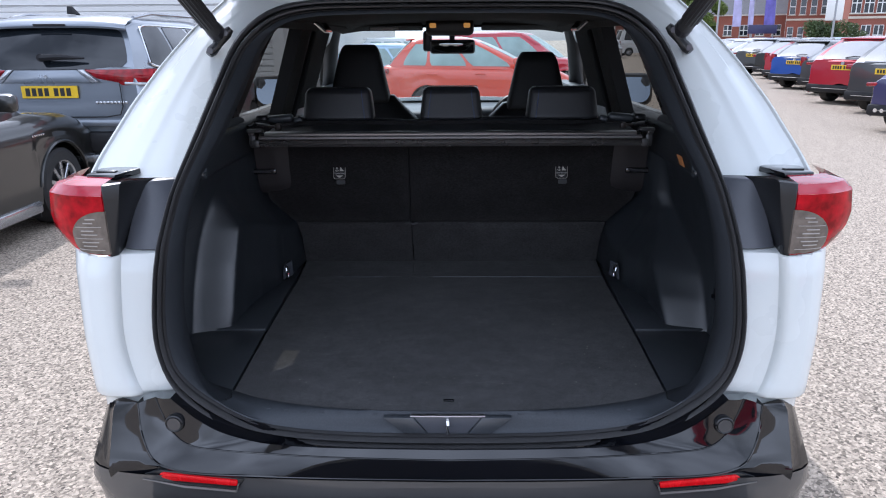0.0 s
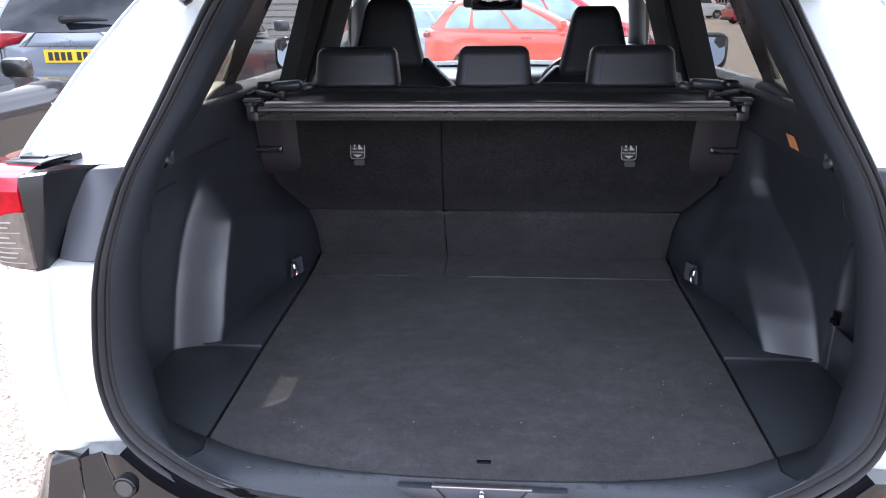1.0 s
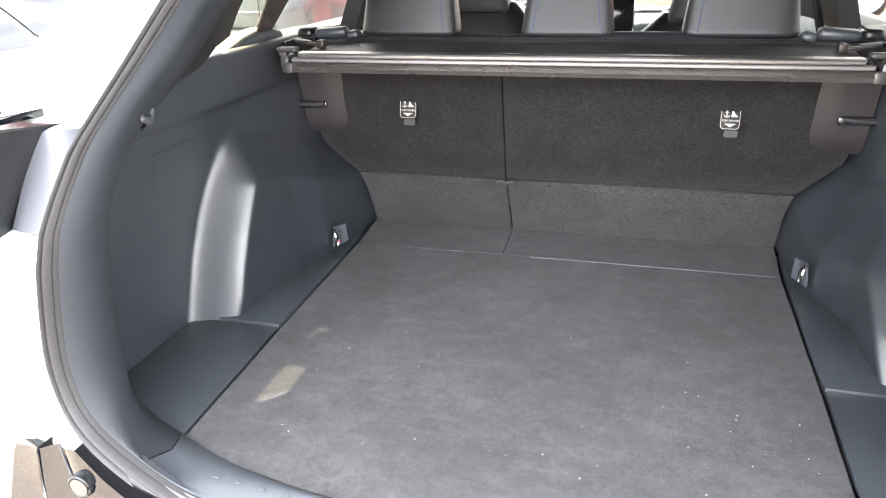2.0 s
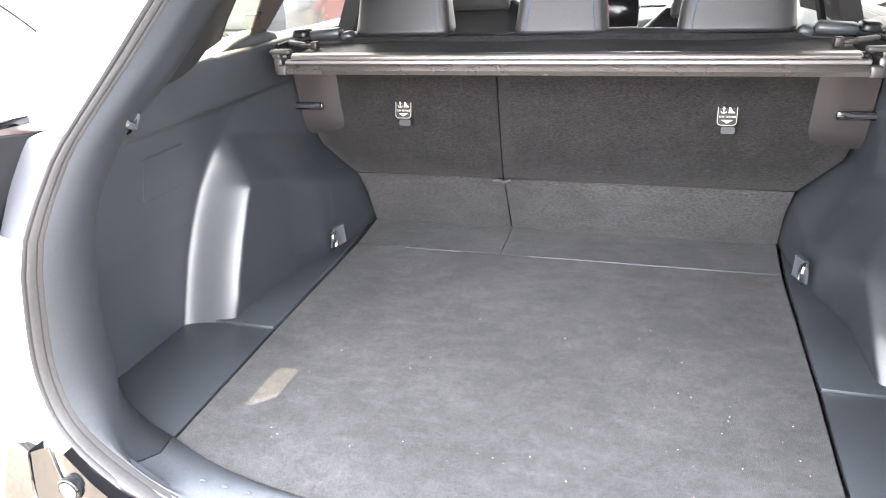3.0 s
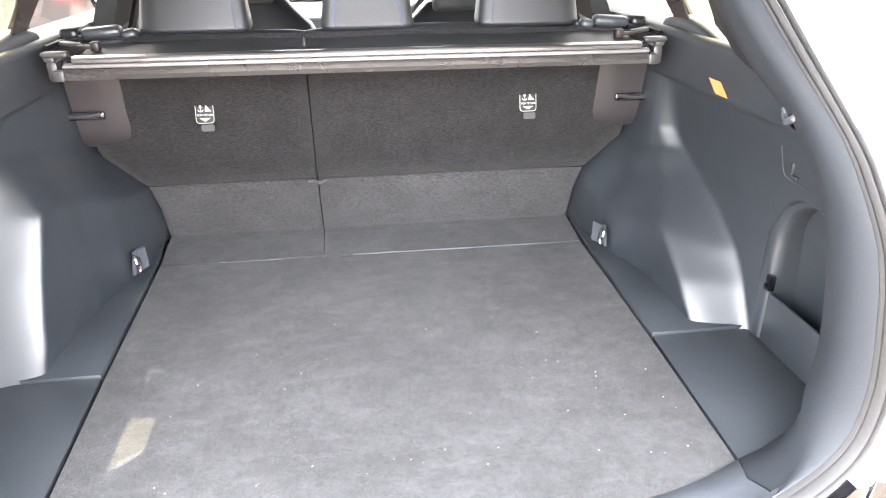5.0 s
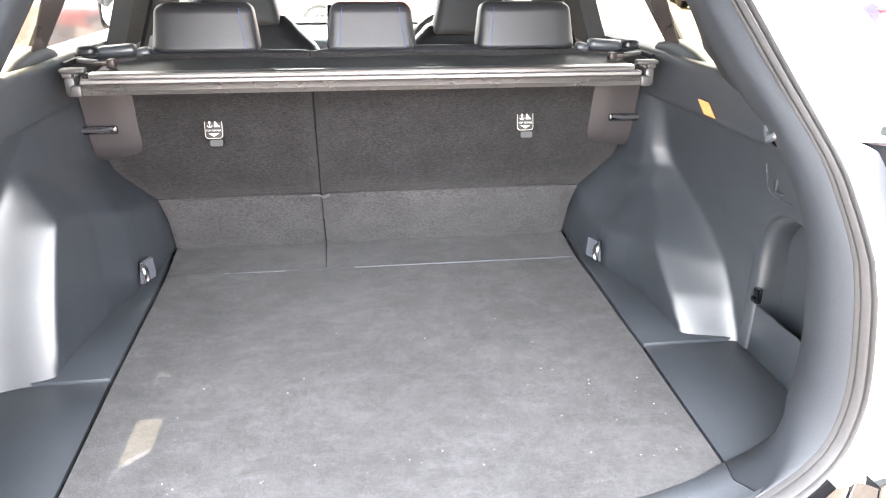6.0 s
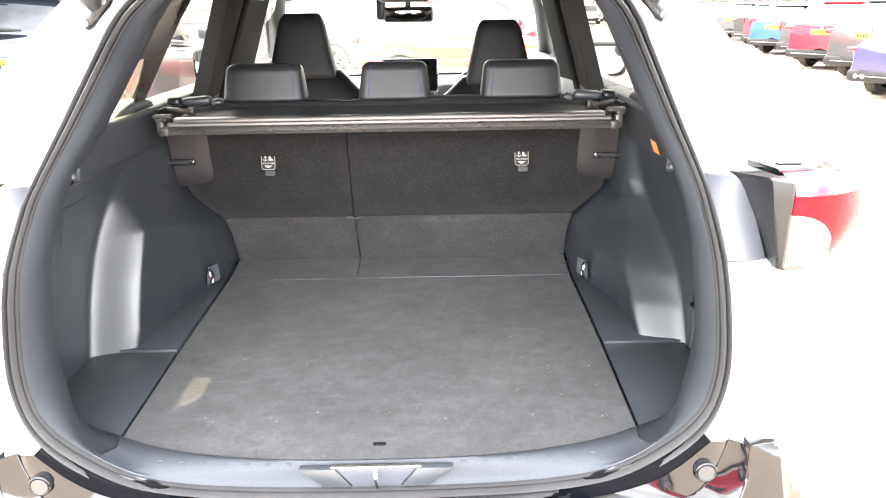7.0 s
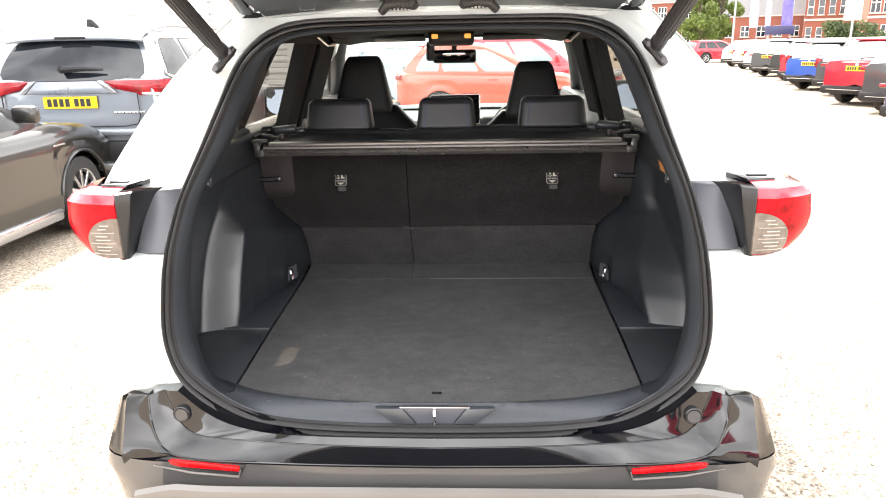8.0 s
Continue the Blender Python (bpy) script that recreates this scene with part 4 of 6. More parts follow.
for s in (1, -1):
    rows = []
    for z in np.linspace(1.0, 1.255, 12):
        r = []
        x0 = 0.535 + 0.045 * max(0, (1.035 - z) / 0.035) ** 2
        for u in np.linspace(0, 1, 10):
            e = sstep(-0.02, 0.55, u) * sstep(-0.002, 0.03, z - 1.0)
            r.append((x0 + (0.684 - x0) * u, seat_y(z) + 0.004 - 0.020 * e, z))
        rows.append(r)
    part("seat_shoulder", flip(grid(rows), s), SHOULDER, seat, "smooth plastic seat shoulder")
    latch = part("seat_latch_slot", flip(box(0.085, 0.012, 0.020, (0.655, 2.525, 1.086), 0.006), s), GLOSS_BLACK, seat)
    part("latch_bar", flip(tube([(0.700, 2.518, 1.086), (0.650, 2.516, 1.087), (0.622, 2.522, 1.090)], 0.005, 8), s), STEEL, latch)

# anchor tags with pictogram and words
for s in (1, -1):
    c = (s * 0.392, seat_y(1.081) - 0.0095, 1.081)
    tag = part("anchor_tag", prism(ring_poly(0.044, 0.052, 0.009), "y", -0.003, 0.003, 0.001), PILLAR, seat, "black anchor tag with white pictogram")
    tag.matrix_local = pose(*c, -13, 0, 0)
    bmx = merge(prism([(0.001, 0.003), (0.015, 0.003), (0.0155, 0.0055), (0.002, 0.0065)], "y", -0.0044, -0.0034),
                prism([(0.002, 0.0066), (0.0135, 0.0058), (0.0095, 0.0095), (0.0055, 0.0165), (0.0030, 0.0165)], "y", -0.0044, -0.0034),
                prism([(-0.013, -0.0125), (0.013, -0.0125), (0.0, -0.0205)], "y", -0.0044, -0.0034),
                box(0.0018, 0.001, 0.014, (-0.0085, -0.0039, 0.0095), 0.0), box(0.0065, 0.001, 0.0018, (-0.0085, -0.0039, 0.0130), 0.0),
                tube([(-0.0085 + 0.0062 * math.cos(a), -0.0039, 0.0085 + 0.0062 * math.sin(a)) for a in np.linspace(math.pi * 1.08, math.pi * 1.92, 9)], 0.0009, 5),
                tube([(-0.0085 + 0.0022 * math.cos(a), -0.0039, 0.0180 + 0.0022 * math.sin(a)) for a in np.linspace(0, 2 * math.pi, 10, endpoint=False)], 0.0007, 5, closed=True))
    part("pictogram", bmx, TAG_CREAM, tag, "white anchor and child seat pictogram")
    cu = bpy.data.curves.new("words", "FONT")
    cu.body, cu.size, cu.align_x, cu.extrude = "TOP-TETHER", 0.0064, "CENTER", 0.0003
    cu.materials.append(LABEL_WHITE)
    wob = new("words", cu)
    wob.parent = tag
    wob.matrix_local = pose(0, -0.0040, -0.0078, 90, 0, 0)
    part("tag_frame", tube([(p[0], -0.0035, p[1]) for p in ring_poly(0.041, 0.049, 0.008)], 0.0007, 5, closed=True), TAG_CREAM, tag)
    part("tag_flap", prism(ring_poly(0.030, 0.016, 0.004, 3, (0.004, -0.036)), "y", -0.002, 0.002), LEATHER_MAT, tag)

# leather top roll of the seat
rows = []
for a in np.linspace(-40, 200, 12):
    r = []
    for x in np.linspace(-0.62, 0.62, 40):
        k = 0.035 * min(1, (0.62 - abs(x)) / 0.03 + 0.35)
        g = 0.8 if abs(x - SPLIT) < 0.012 else 1
        r.append((x, 2.545 - k * g * 0.9 * math.cos(radians(a)) + 0.03, 1.245 + k * g * 0.62 * math.sin(radians(a)) + 0.004 * math.sin(x * 9)))
    rows.append(r)
part("seat_top", grid(rows), LEATHER, seat, "black leather top roll of the rear seat", angle=70)


def headrest(cx, w, h, z0, y0, d, parent, mat_=LEATHER, lean=8, flare=0.02, name="headrest"):
    """A soft block, a little wider at its foot, with a stitched side gusset."""
    rows = []
    for v in list(np.linspace(0, 0.14, 6)) + list(np.linspace(0.2, 0.78, 9)) + list(1 - 0.2 * (1 - np.sin(np.linspace(0, math.pi / 2, 9)))):
        z = z0 + h * v
        rt = 1 - math.sqrt(max(0, 1 - max(0, (v - 0.80) / 0.20) ** 2))
        rb = 1 - math.sqrt(max(0, 1 - max(0, (0.14 - v) / 0.14) ** 2))
        ww = w / 2 + flare * (1 - v) - 0.022 * rt - 0.014 * rb
        dd = d / 2 * (1 - 0.25 * v) - 0.028 * rt - 0.016 * rb
        r = []
        for k in range(36):
            a = 2 * math.pi * k / 36
            ca, sa = math.cos(a), math.sin(a)
            e = 0.32
            r.append((cx + ww * math.copysign(abs(ca) ** e, ca), y0 + dd * math.copysign(abs(sa) ** (e + 0.1), sa) + math.tan(radians(lean)) * h * v, z))
        rows.append(r)
    bm = grid(rows, closed_v=True)
    bmesh.ops.holes_fill(bm, edges=[e for e in bm.edges if len(e.link_faces) == 1], sides=0)
    return part(name, bm, mat_, parent, angle=55)


for cx, w in ((-0.392, 0.225), (0.004, 0.195), (0.392, 0.225)):
    hr = headrest(cx, w, 0.112, 1.258, 2.595, 0.11, seat, flare=0.014)
    hr["label"] = "black leather headrest with blue stitching"
    for s in ((1,) if cx < -0.1 else (-1,) if cx > 0.1 else (1, -1)):
        for k in range(16):
            v = 0.08 + 0.84 * k / 16
            part("stitch", tube([(cx + s * (w / 2 - 0.030 + 0.014 * (1 - v)), 2.595 - 0.0545 * (1 - 0.25 * v) + math.tan(radians(8)) * 0.112 * v + 0.018 * sstep(0.8, 1, v) - 0.001, 1.258 + 0.112 * v + dz) for dz in (0, 0.004)], 0.0009, 5), STITCH, hr)
    for s in (1, -1):
        part("post", tube([(cx + s * 0.05, 2.60, 1.232), (cx + s * 0.05, 2.603, 1.27)], 0.006, 8), CHROME, hr)

# ---- load cover cassette
cover = part("load_cover", prism([(2.372, 1.195), (2.366, 1.196), (2.3605, 1.2065), (2.3615, 1.2085), (2.370, 1.219), (2.40, 1.234), (2.44, 1.234), (2.452, 1.225), (2.452, 1.20), (2.44, 1.195)], "x", -0.628, 0.628), CASSETTE, suv, "retracted black load cover cassette with a pale pull bar", angle=25)
part("pull_bar", prism([(2.360, 1.231), (2.356, 1.234), (2.355, 1.238), (2.358, 1.242), (2.366, 1.244), (2.382, 1.244), (2.382, 1.231)], "x", -0.60, 0.60), ALU, cover, "aluminium pull bar")
part("cover_lip", prism([(2.364, 1.220), (2.361, 1.222), (2.361, 1.227), (2.364, 1.229), (2.385, 1.229), (2.385, 1.220)], "x", -0.62, 0.62), CASSETTE_PALE, cover)
part("cover_sheet", thick(grid([[(x, y, z + 0.002 * math.sin(x * 14)) for x in np.linspace(-0.60, 0.60, 24)] for y, z in ((2.384, 1.240), (2.43, 1.244), (2.50, 1.250), (2.535, 1.252))]), 0.004), TONNEAU, cover, "black vinyl sheet")
for s in (1, -1):
    brk = part("end_bracket", flip(merge(box(0.024, 0.066, 0.044, (0.646, 2.404, 1.213), 0.009), box(0.022, 0.016, 0.024, (0.631, 2.366, 1.206), 0.005)), s), CASSETTE_END, cover, "rounded grey end bracket")
    part("bracket_screw", flip(disc(0.0045, -0.002, 0.002, (0.646, 2.370, 1.206), 8), s), STEEL, brk)
    part("bracket_lever", flip(merge(box(0.052, 0.026, 0.011, (0.636, 2.378, 1.2475), 0.005, 3), box(0.022, 0.020, 0.016, (0.650, 2.384, 1.239), 0.005)), s), CASSETTE_END, cover)
    part("bar_end", flip(box(0.016, 0.020, 0.012, (0.606, 2.370, 1.238), 0.003), s), GLOSS_BLACK, cover)
    clip = part("end_clip", flip(merge(box(0.018, 0.024, 0.020, (0.572, 2.432, 1.254), 0.004), box(0.028, 0.014, 0.008, (0.594, 2.430, 1.254), 0.003)), s), CLIP_BROWN, cover, "small dark brown clip")
    part("clip_lever", flip(box(0.044, 0.020, 0.009, (0.624, 2.440, 1.259), 0.004, rot=(0, -6, 12)), s), CASSETTE_END, clip)
    guide = part("belt_guide", flip(merge(box(0.085, 0.050, 0.026, (0.585, 2.53, 1.270), 0.012, 3, rot=(0, 4, -6)), box(0.034, 0.046, 0.024, (0.528, 2.536, 1.264), 0.011, 3, rot=(0, 10, -6))), s), PLASTIC_SOFT, cover, "black seat belt guide")
    part("guide_clamp", flip(box(0.040, 0.056, 0.030, (0.645, 2.518, 1.270), 0.011, 3), s), PLASTIC_BLACK, guide)
    part("guide_strap", flip(tube([(0.62, 2.500, 1.262), (0.655, 2.47, 1.258), (0.672, 2.43, 1.252)], 0.007, 8), s), PLASTIC_BLACK, guide)

# ---- cabin: pillars, roof lining, doors, glass
BELT = 1.262
FRIT = mat("black_glass_border", (0.035, 0.028, 0.026), 0.3, var=0.1, fine=60, coarse=4)
def side_in(y, z):
    """Inner face of the pillars."""
    return 0.700 - 0.04 * max(0, (z - BELT)) / 0.32


def pillar(name, y0, y1, t0, t1, s, mat_, label="", d=0.05, zt=1.60):
    a = (side_in(y0, BELT) + 0.03, y0, BELT - 0.03)
    b = (side_in(y1, BELT) + 0.03, y1, BELT - 0.03)
    c = (side_in(t1, zt), t1, zt)
    e = (side_in(t0, zt), t0, zt)
    bm = thick(quad_skin(a, b, c, e, 8, 8, 0.03), d)
    return part(name, flip(bm, s), mat_, suv, label)


for s in (1, -1):
    # rear pillar cover from the hatch opening to the quarter glass; its foot line steps up towards the front
    rows = []
    for v in np.linspace(0, 1, 16):
        r = []
        for u in list(np.linspace(0, 1, 14)) + [1.02, 1.04]:
            uu = min(1.0, u)
            zb = lerp(uu, [0, 0.30, 0.45, 0.60, 1], [1.246, 1.254, 1.266, 1.286, 1.292])
            z = zb + (1.60 - zb) * v
            y0, y1 = rear_y(z) + 0.16, quarter_edge(z)
            x0 = lerp(z, [1.235, 1.30, 1.39, 1.46, 1.53, 1.60], [0.622, 0.602, 0.582, 0.566, 0.556, 0.545])
            x1 = lerp(z, [1.235, 1.60], [0.705, 0.660])
            r.append((x0 + (x1 - x0) * (uu ** 0.8) - 0.012 * math.sin(math.pi * uu) + (0.006 if u > 1.03 else 0.0) + (0.024 if u > 1.03 else 0.0), y0 + (y1 - y0) * uu + (0.004 if u > 1 else 0.0), z))
        rows.append(r)
    part("rear_pillar_cover", flip(grid(rows), s), PILLAR, suv, "dark plastic rear pillar cover")
    pillar("c_pillar", 2.312, 2.345, 2.84, 2.88, s, PILLAR, d=0.02)
    # black border of the quarter glass
    c_y = lambda z: 2.345 + 1.45 * (z - 1.232)
    fx = lambda z: 0.709 - 0.04 * (z - 1.262) / 0.32
    part("glass_border", flip(thick(grid([[(fx(z), quarter_edge(z) - 0.02 + (c_y(z) + 0.01 - quarter_edge(z) + 0.02) * u, z) for u in np.linspace(0, 1, 6)] for z in np.linspace(1.400, 1.60, 8)]), 0.004), s), FRIT, suv)
    part("glass_border", flip(thick(grid([[(fx(z), (2.338 + 0.76 * (z - 1.256)) * (1 - u) + (c_y(z) + 0.01) * u, z) for u in np.linspace(0, 1, 6)] for z in np.linspace(1.26, 1.3995, 6)]), 0.004), s), FRIT, suv)
    rows = []
    for v, dx in ((0, 0.0), (0.3, -0.001), (0.7, 0.0), (0.9, 0.004), (1.0, 0.012), (1.0, 0.04)):
        rows.append([(0.698 + dx, y, 1.245 + (lerp(y, [2.16, 2.22, 2.30, 2.38, 2.43, 2.48], [1.258, 1.268, 1.286, 1.296, 1.294, 1.282]) - 1.245) * v) for y in np.linspace(2.16, 2.48, 15)])
    part("quarter_frame", flip(grid(rows), s), PLASTIC, suv, "curved upper edge of the side trim", angle=60)
    pillar("b_pillar", 2.91, 3.55, 3.10, 3.79, s, HEADLINER, "black pillar with seat belt")
    part("seat_belt", flip(tube([(0.655, 2.98, 1.20), (0.615, 3.36, 1.56)], 0.012, 6), s), LEATHER_MAT, suv)
    part("a_pillar", flip(tube([(0.66, 4.15, 1.625), (0.73, 4.40, 1.50), (0.795, 4.70, 1.33), (0.85, 5.0, 1.13)], 0.056, 12), s), PILLAR, suv)
    part("roof_rail_lining", flip(tube([(0.58, 2.25, 1.615), (0.60, 2.8, 1.62), (0.605, 3.4, 1.62), (0.60, 4.15, 1.615)], 0.05, 10), s), HEADLINER, suv)
    part("grab_handle", flip(tube([(0.545, 3.03, 1.60), (0.515, 3.06, 1.567), (0.515, 3.20, 1.567), (0.545, 3.23, 1.60)], 0.009, 8), s), CHROME, suv, "pale grab handle")
    # door glass and quarter glass
    gx = 0.045
    q = flip(quad_skin((0.722, 2.16, 1.25), (0.722, 2.38, 1.25), (0.680, 2.89, 1.61), (0.680, 2.63, 1.61), 4, 4, 0.0), s)
    part("quarter_window", q, GLASS_DARK, suv, "dark privacy quarter glass", angle=60)
    part("rear_door_window", flip(quad_skin((0.735, 2.38, 1.25), (0.755, 3.05, 1.24), (0.690, 3.55, 1.61), (0.690, 2.89, 1.61), 4, 4, 0.01), s), GLASS_DOOR, suv)
    part("front_door_window", flip(quad_skin((0.755, 3.62, 1.24), (0.83, 4.62, 1.20), (0.705, 4.15, 1.60), (0.690, 3.80, 1.61), 4, 4, 0.01), s), GLASS_DOOR, suv)
    # doors and body side
    part("door_card", flip(box(0.09, 2.6, 0.52, (0.765, 3.76, 1.00), 0.03), s), PLASTIC, suv)
    part("body_side", flip(merge(box(0.10, 3.2, 0.62, (0.865, 3.95, 0.92), 0.045), box(0.06, 2.5, 0.10, (0.835, 3.7, 1.20), 0.025)), s), WHITE, suv)
    part("quarter_outer", flip(thick(quad_skin((0.855, 2.2, 0.5), (0.90, 2.7, 0.5), (0.835, 2.75, 1.255), (0.845, 2.10, 1.255), 6, 6, 0.01), 0.01), s), WHITE, suv)
    part("cant_rail", flip(tube([(0.62, 2.28, 1.655), (0.665, 2.6, 1.662), (0.68, 3.2, 1.665), (0.665, 4.0, 1.645), (0.78, 4.5, 1.46), (0.88, 5.0, 1.16)], [0.035, 0.05, 0.05, 0.05, 0.036, 0.035], 12), s), WHITE, suv)
    # door mirror
    mir = part("door_mirror", flip(box(0.25, 0.10, 0.185, (1.05, 4.335, 1.240), 0.05, 3, rot=(0, 0, -12)), s), GLOSS_BLACK, suv, "black door mirror")
    mg = prism([(1.045 + p[0], 1.240 + p[1]) for p in ring_poly(0.205, 0.145, 0.06, 5)], "y", 4.266, 4.272)
    bmesh.ops.rotate(mg, cent=(1.045, 4.27, 1.24), matrix=Matrix.Rotation(math.radians(-11), 3, "X"), verts=mg.verts)
    part("mirror_glass", flip(mg, s), mat("mirror_silver", (0.42, 0.50, 0.62), 0.03, metal=1.0, var=0.02, rvar=0.01), mir)
    part("mirror_arm", flip(box(0.14, 0.05, 0.04, (0.89, 4.37, 1.18), 0.015), s), GLOSS_BLACK, mir)
    # rear wheel
    wheel = part("rear_wheel", flip(merge(disc(0.34, 0.70, 0.90, (0, 2.45, 0.345), 28, "x")), s), TYRE, suv)
    wheel2 = part("front_wheel", flip(merge(disc(0.34, 0.70, 0.90, (0, 5.10, 0.345), 28, "x")), s), TYRE, suv)

rows = []
for y in np.linspace(2.22, 4.2, 16):
    rows.append([(x, y, 1.632 - 0.03 * (abs(x) / 0.6) ** 3 - 0.03 * sstep(3.9, 4.25, y)) for x in np.linspace(-0.62, 0.62, 16)])
part("roof_lining", thick(grid(rows), 0.01), HEADLINER, suv)
rows = []
for y in np.linspace(2.24, 4.3, 18):
    rows.append([(x, y, 1.69 - 0.035 * (abs(x) / 0.66) ** 2.5 - 0.05 * sstep(3.8, 4.35, y) - 0.025 * sstep(2.5, 2.24, y)) for x in np.linspace(-0.67, 0.67, 20)])
part("roof", thick(grid(rows), 0.012), WHITE, suv, "white painted roof")
part("roof_gutter", thick(grid([[(x, y, z - 0.02 * (abs(x) / 0.58) ** 4) for x in np.linspace(-0.60, 0.60, 24)] for y, z in ((2.215, 1.638), (2.222, 1.650), (2.25, 1.655), (2.262, 1.672))]), 0.006), WHITE, suv)
part("windscreen", quad_skin((-0.86, 5.0, 1.12), (0.86, 5.0, 1.12), (0.68, 4.2, 1.60), (-0.68, 4.2, 1.60), 8, 6, 0.03), GLASS, suv, "clear windscreen", angle=60)
part("screen_header", box(1.34, 0.12, 0.04, (0, 4.16, 1.612), 0.015), HEADLINER, suv)
bonnet_rows = []
for y in np.linspace(4.98, 6.0, 10):
    bonnet_rows.append([(x, y, 1.150 - 0.12 * ((y - 4.98) / 1.02) ** 1.6 - 0.05 * (abs(x) / 0.85) ** 3 + (0.012 if abs(x) > 0.5 else 0)) for x in np.linspace(-0.85, 0.85, 17)])
part("bonnet", thick(grid(bonnet_rows), 0.02), WHITE, suv, "white painted bonnet")
part("front_end", box(1.70, 0.5, 0.62, (0, 5.86, 0.70), 0.12, 3), WHITE, suv)
part("dashboard", merge(box(1.46, 0.70, 0.30, (0, 4.68, 0.965), 0.05, 3), box(0.50, 0.16, 0.18, (0.37, 4.36, 1.05), 0.05, 3)), PLASTIC_SOFT, suv, "black dashboard with upright screen")
scr = part("dash_screen", box(0.285, 0.025, 0.17, (0.0, 4.20, 1.185), 0.008, rot=(-8, 0, 0)), SCREEN, suv, "dark centre display")
part("screen_frame", tube([(p[0], 4.188 + (p[1] - 0.0) * -0.14 * -1, 1.188 + p[1]) for p in ring_poly(0.288, 0.172, 0.01, 3)], 0.0028, 6, closed=True), CHROME, scr)
wheel_s = part("steering_wheel", tube([(0.40 + 0.185 * math.cos(a), 3.98 + 0.075 * math.sin(a), 1.07 + 0.168 * math.sin(a)) for a in np.linspace(0, 2 * math.pi, 32, endpoint=False)], 0.016, 8, closed=True), LEATHER, suv, "black leather steering wheel")
part("wheel_hub", box(0.17, 0.05, 0.12, (0.40, 4.02, 1.06), 0.03, rot=(-24, 0, 0)), PLASTIC_SOFT, wheel_s)
part("wheel_spoke", box(0.34, 0.02, 0.03, (0.40, 4.0, 1.06), 0.008, rot=(-24, 0, 0)), ALU, wheel_s)
rv = part("rear_view_mirror", box(0.245, 0.035, 0.075, (0.003, 4.08, 1.49), 0.022, 3, rot=(6, 0, 1)), PLASTIC_SOFT, suv, "rear view mirror on the windscreen")
part("mirror_face", box(0.228, 0.004, 0.060, (0.003, 4.061, 1.488), 0.002, rot=(6, 0, 1)), mat("dim_mirror", (0.26, 0.28, 0.28), 0.03, metal=1.0, var=0.02, rvar=0.01), rv)
part("mirror_stalk", box(0.03, 0.05, 0.10, (0.0, 4.12, 1.56), 0.01), PLASTIC_SOFT, rv)
part("dash_camera", box(0.05, 0.05, 0.11, (-0.135, 4.12, 1.52), 0.015), PLASTIC_SOFT, rv)
con = part("overhead_console", box(0.25, 0.20, 0.085, (-0.01, 3.99, 1.590), 0.025, 3), PLASTIC_SOFT, suv, "overhead console with two lit amber lamps")
for x in (-0.098, 0.078):
    part("map_lamp", box(0.034, 0.012, 0.024, (x, 3.885, 1.598), 0.005, rot=(20, 0, 0)), AMBER, con, "lit amber map lamp")
for s in (1, -1):
    vis = part("sun_visor", flip(box(0.40, 0.14, 0.018, (0.36, 4.07, 1.595), 0.008, rot=(-10, 0, 0)), s), HEADLINER, suv)
    if s < 0:
        part("visor_label", box(0.15, 0.004, 0.014, (-0.36, 3.997, 1.585), 0.001), LABEL_WHITE, vis)

# front sports seats
for cx, zt in ((-0.435, 1.508), (0.405, 1.470)):
    fs = headrest(cx, 0.172, 0.265, zt - 0.265, 3.50, 0.13, suv, LEATHER_MAT, 10, 0.062, "front_seat")
    fs["label"] = "black sports seat with fixed headrest"
    rows = []
    for v in np.linspace(0, 1, 12):
        z = 0.70 + (zt - 0.235 - 0.70) * v
        w = 0.318 - 0.045 * sstep(0.62, 0.84, v) - 0.115 * sstep(0.78, 1.02, v)
        dd = 0.085 - 0.02 * sstep(0.8, 1, v)
        rows.append([(cx + w * math.copysign(abs(math.cos(a)) ** 0.5, math.cos(a)), 3.42 + 0.12 * v + dd * math.copysign(abs(math.sin(a)) ** 0.6, math.sin(a)), z) for a in np.linspace(0, 2 * math.pi, 28, endpoint=False)])
    bm = grid(rows, closed_v=True)
    bmesh.ops.holes_fill(bm, edges=[e for e in bm.edges if len(e.link_faces) == 1], sides=0)
    part("backrest", bm, LEATHER, fs, angle=60)
    for s in (1, -1):
        seam = [(cx + s * x, 3.455 + 0.12 * (z - 0.70) / (zt - 0.935) - 0.006, z) for x, z in ((0.13, zt - 0.27), (0.20, zt - 0.315), (0.235, zt - 0.37), (0.245, zt - 0.45))]
        part("seam", tube(seam, 0.0035, 6), STITCH, fs)

# ---- open tailgate overhead with its struts
gate = part("tailgate", thick(grid([[(x * w, y + 0.05 * (abs(x)) ** 2, z - 0.05 * abs(x) ** 3) for x in np.linspace(-1, 1, 21)] for y, z, w in ((2.27, 1.735, 0.62), (2.10, 1.815, 0.69), (1.85, 1.905, 0.77), (1.60, 1.985, 0.82), (1.48, 2.015, 0.83), (1.06, 2.03, 0.82), (0.92, 1.995, 0.80))]), 0.03), WHITE, suv, "raised white tailgate with black inner trim")
part("tailgate_trim", thick(grid([[(x * w, y, z - 0.02 * abs(x) ** 3) for x in np.linspace(-1, 1, 21)] for y, z, w in ((2.245, 1.688, 0.54), (2.17, 1.722, 0.57), (1.83, 1.865, 0.66), (1.60, 1.935, 0.74), (1.48, 1.960, 0.77), (1.00, 1.970, 0.76))]), 0.02), PLASTIC, gate, "black inner trim of the tailgate")
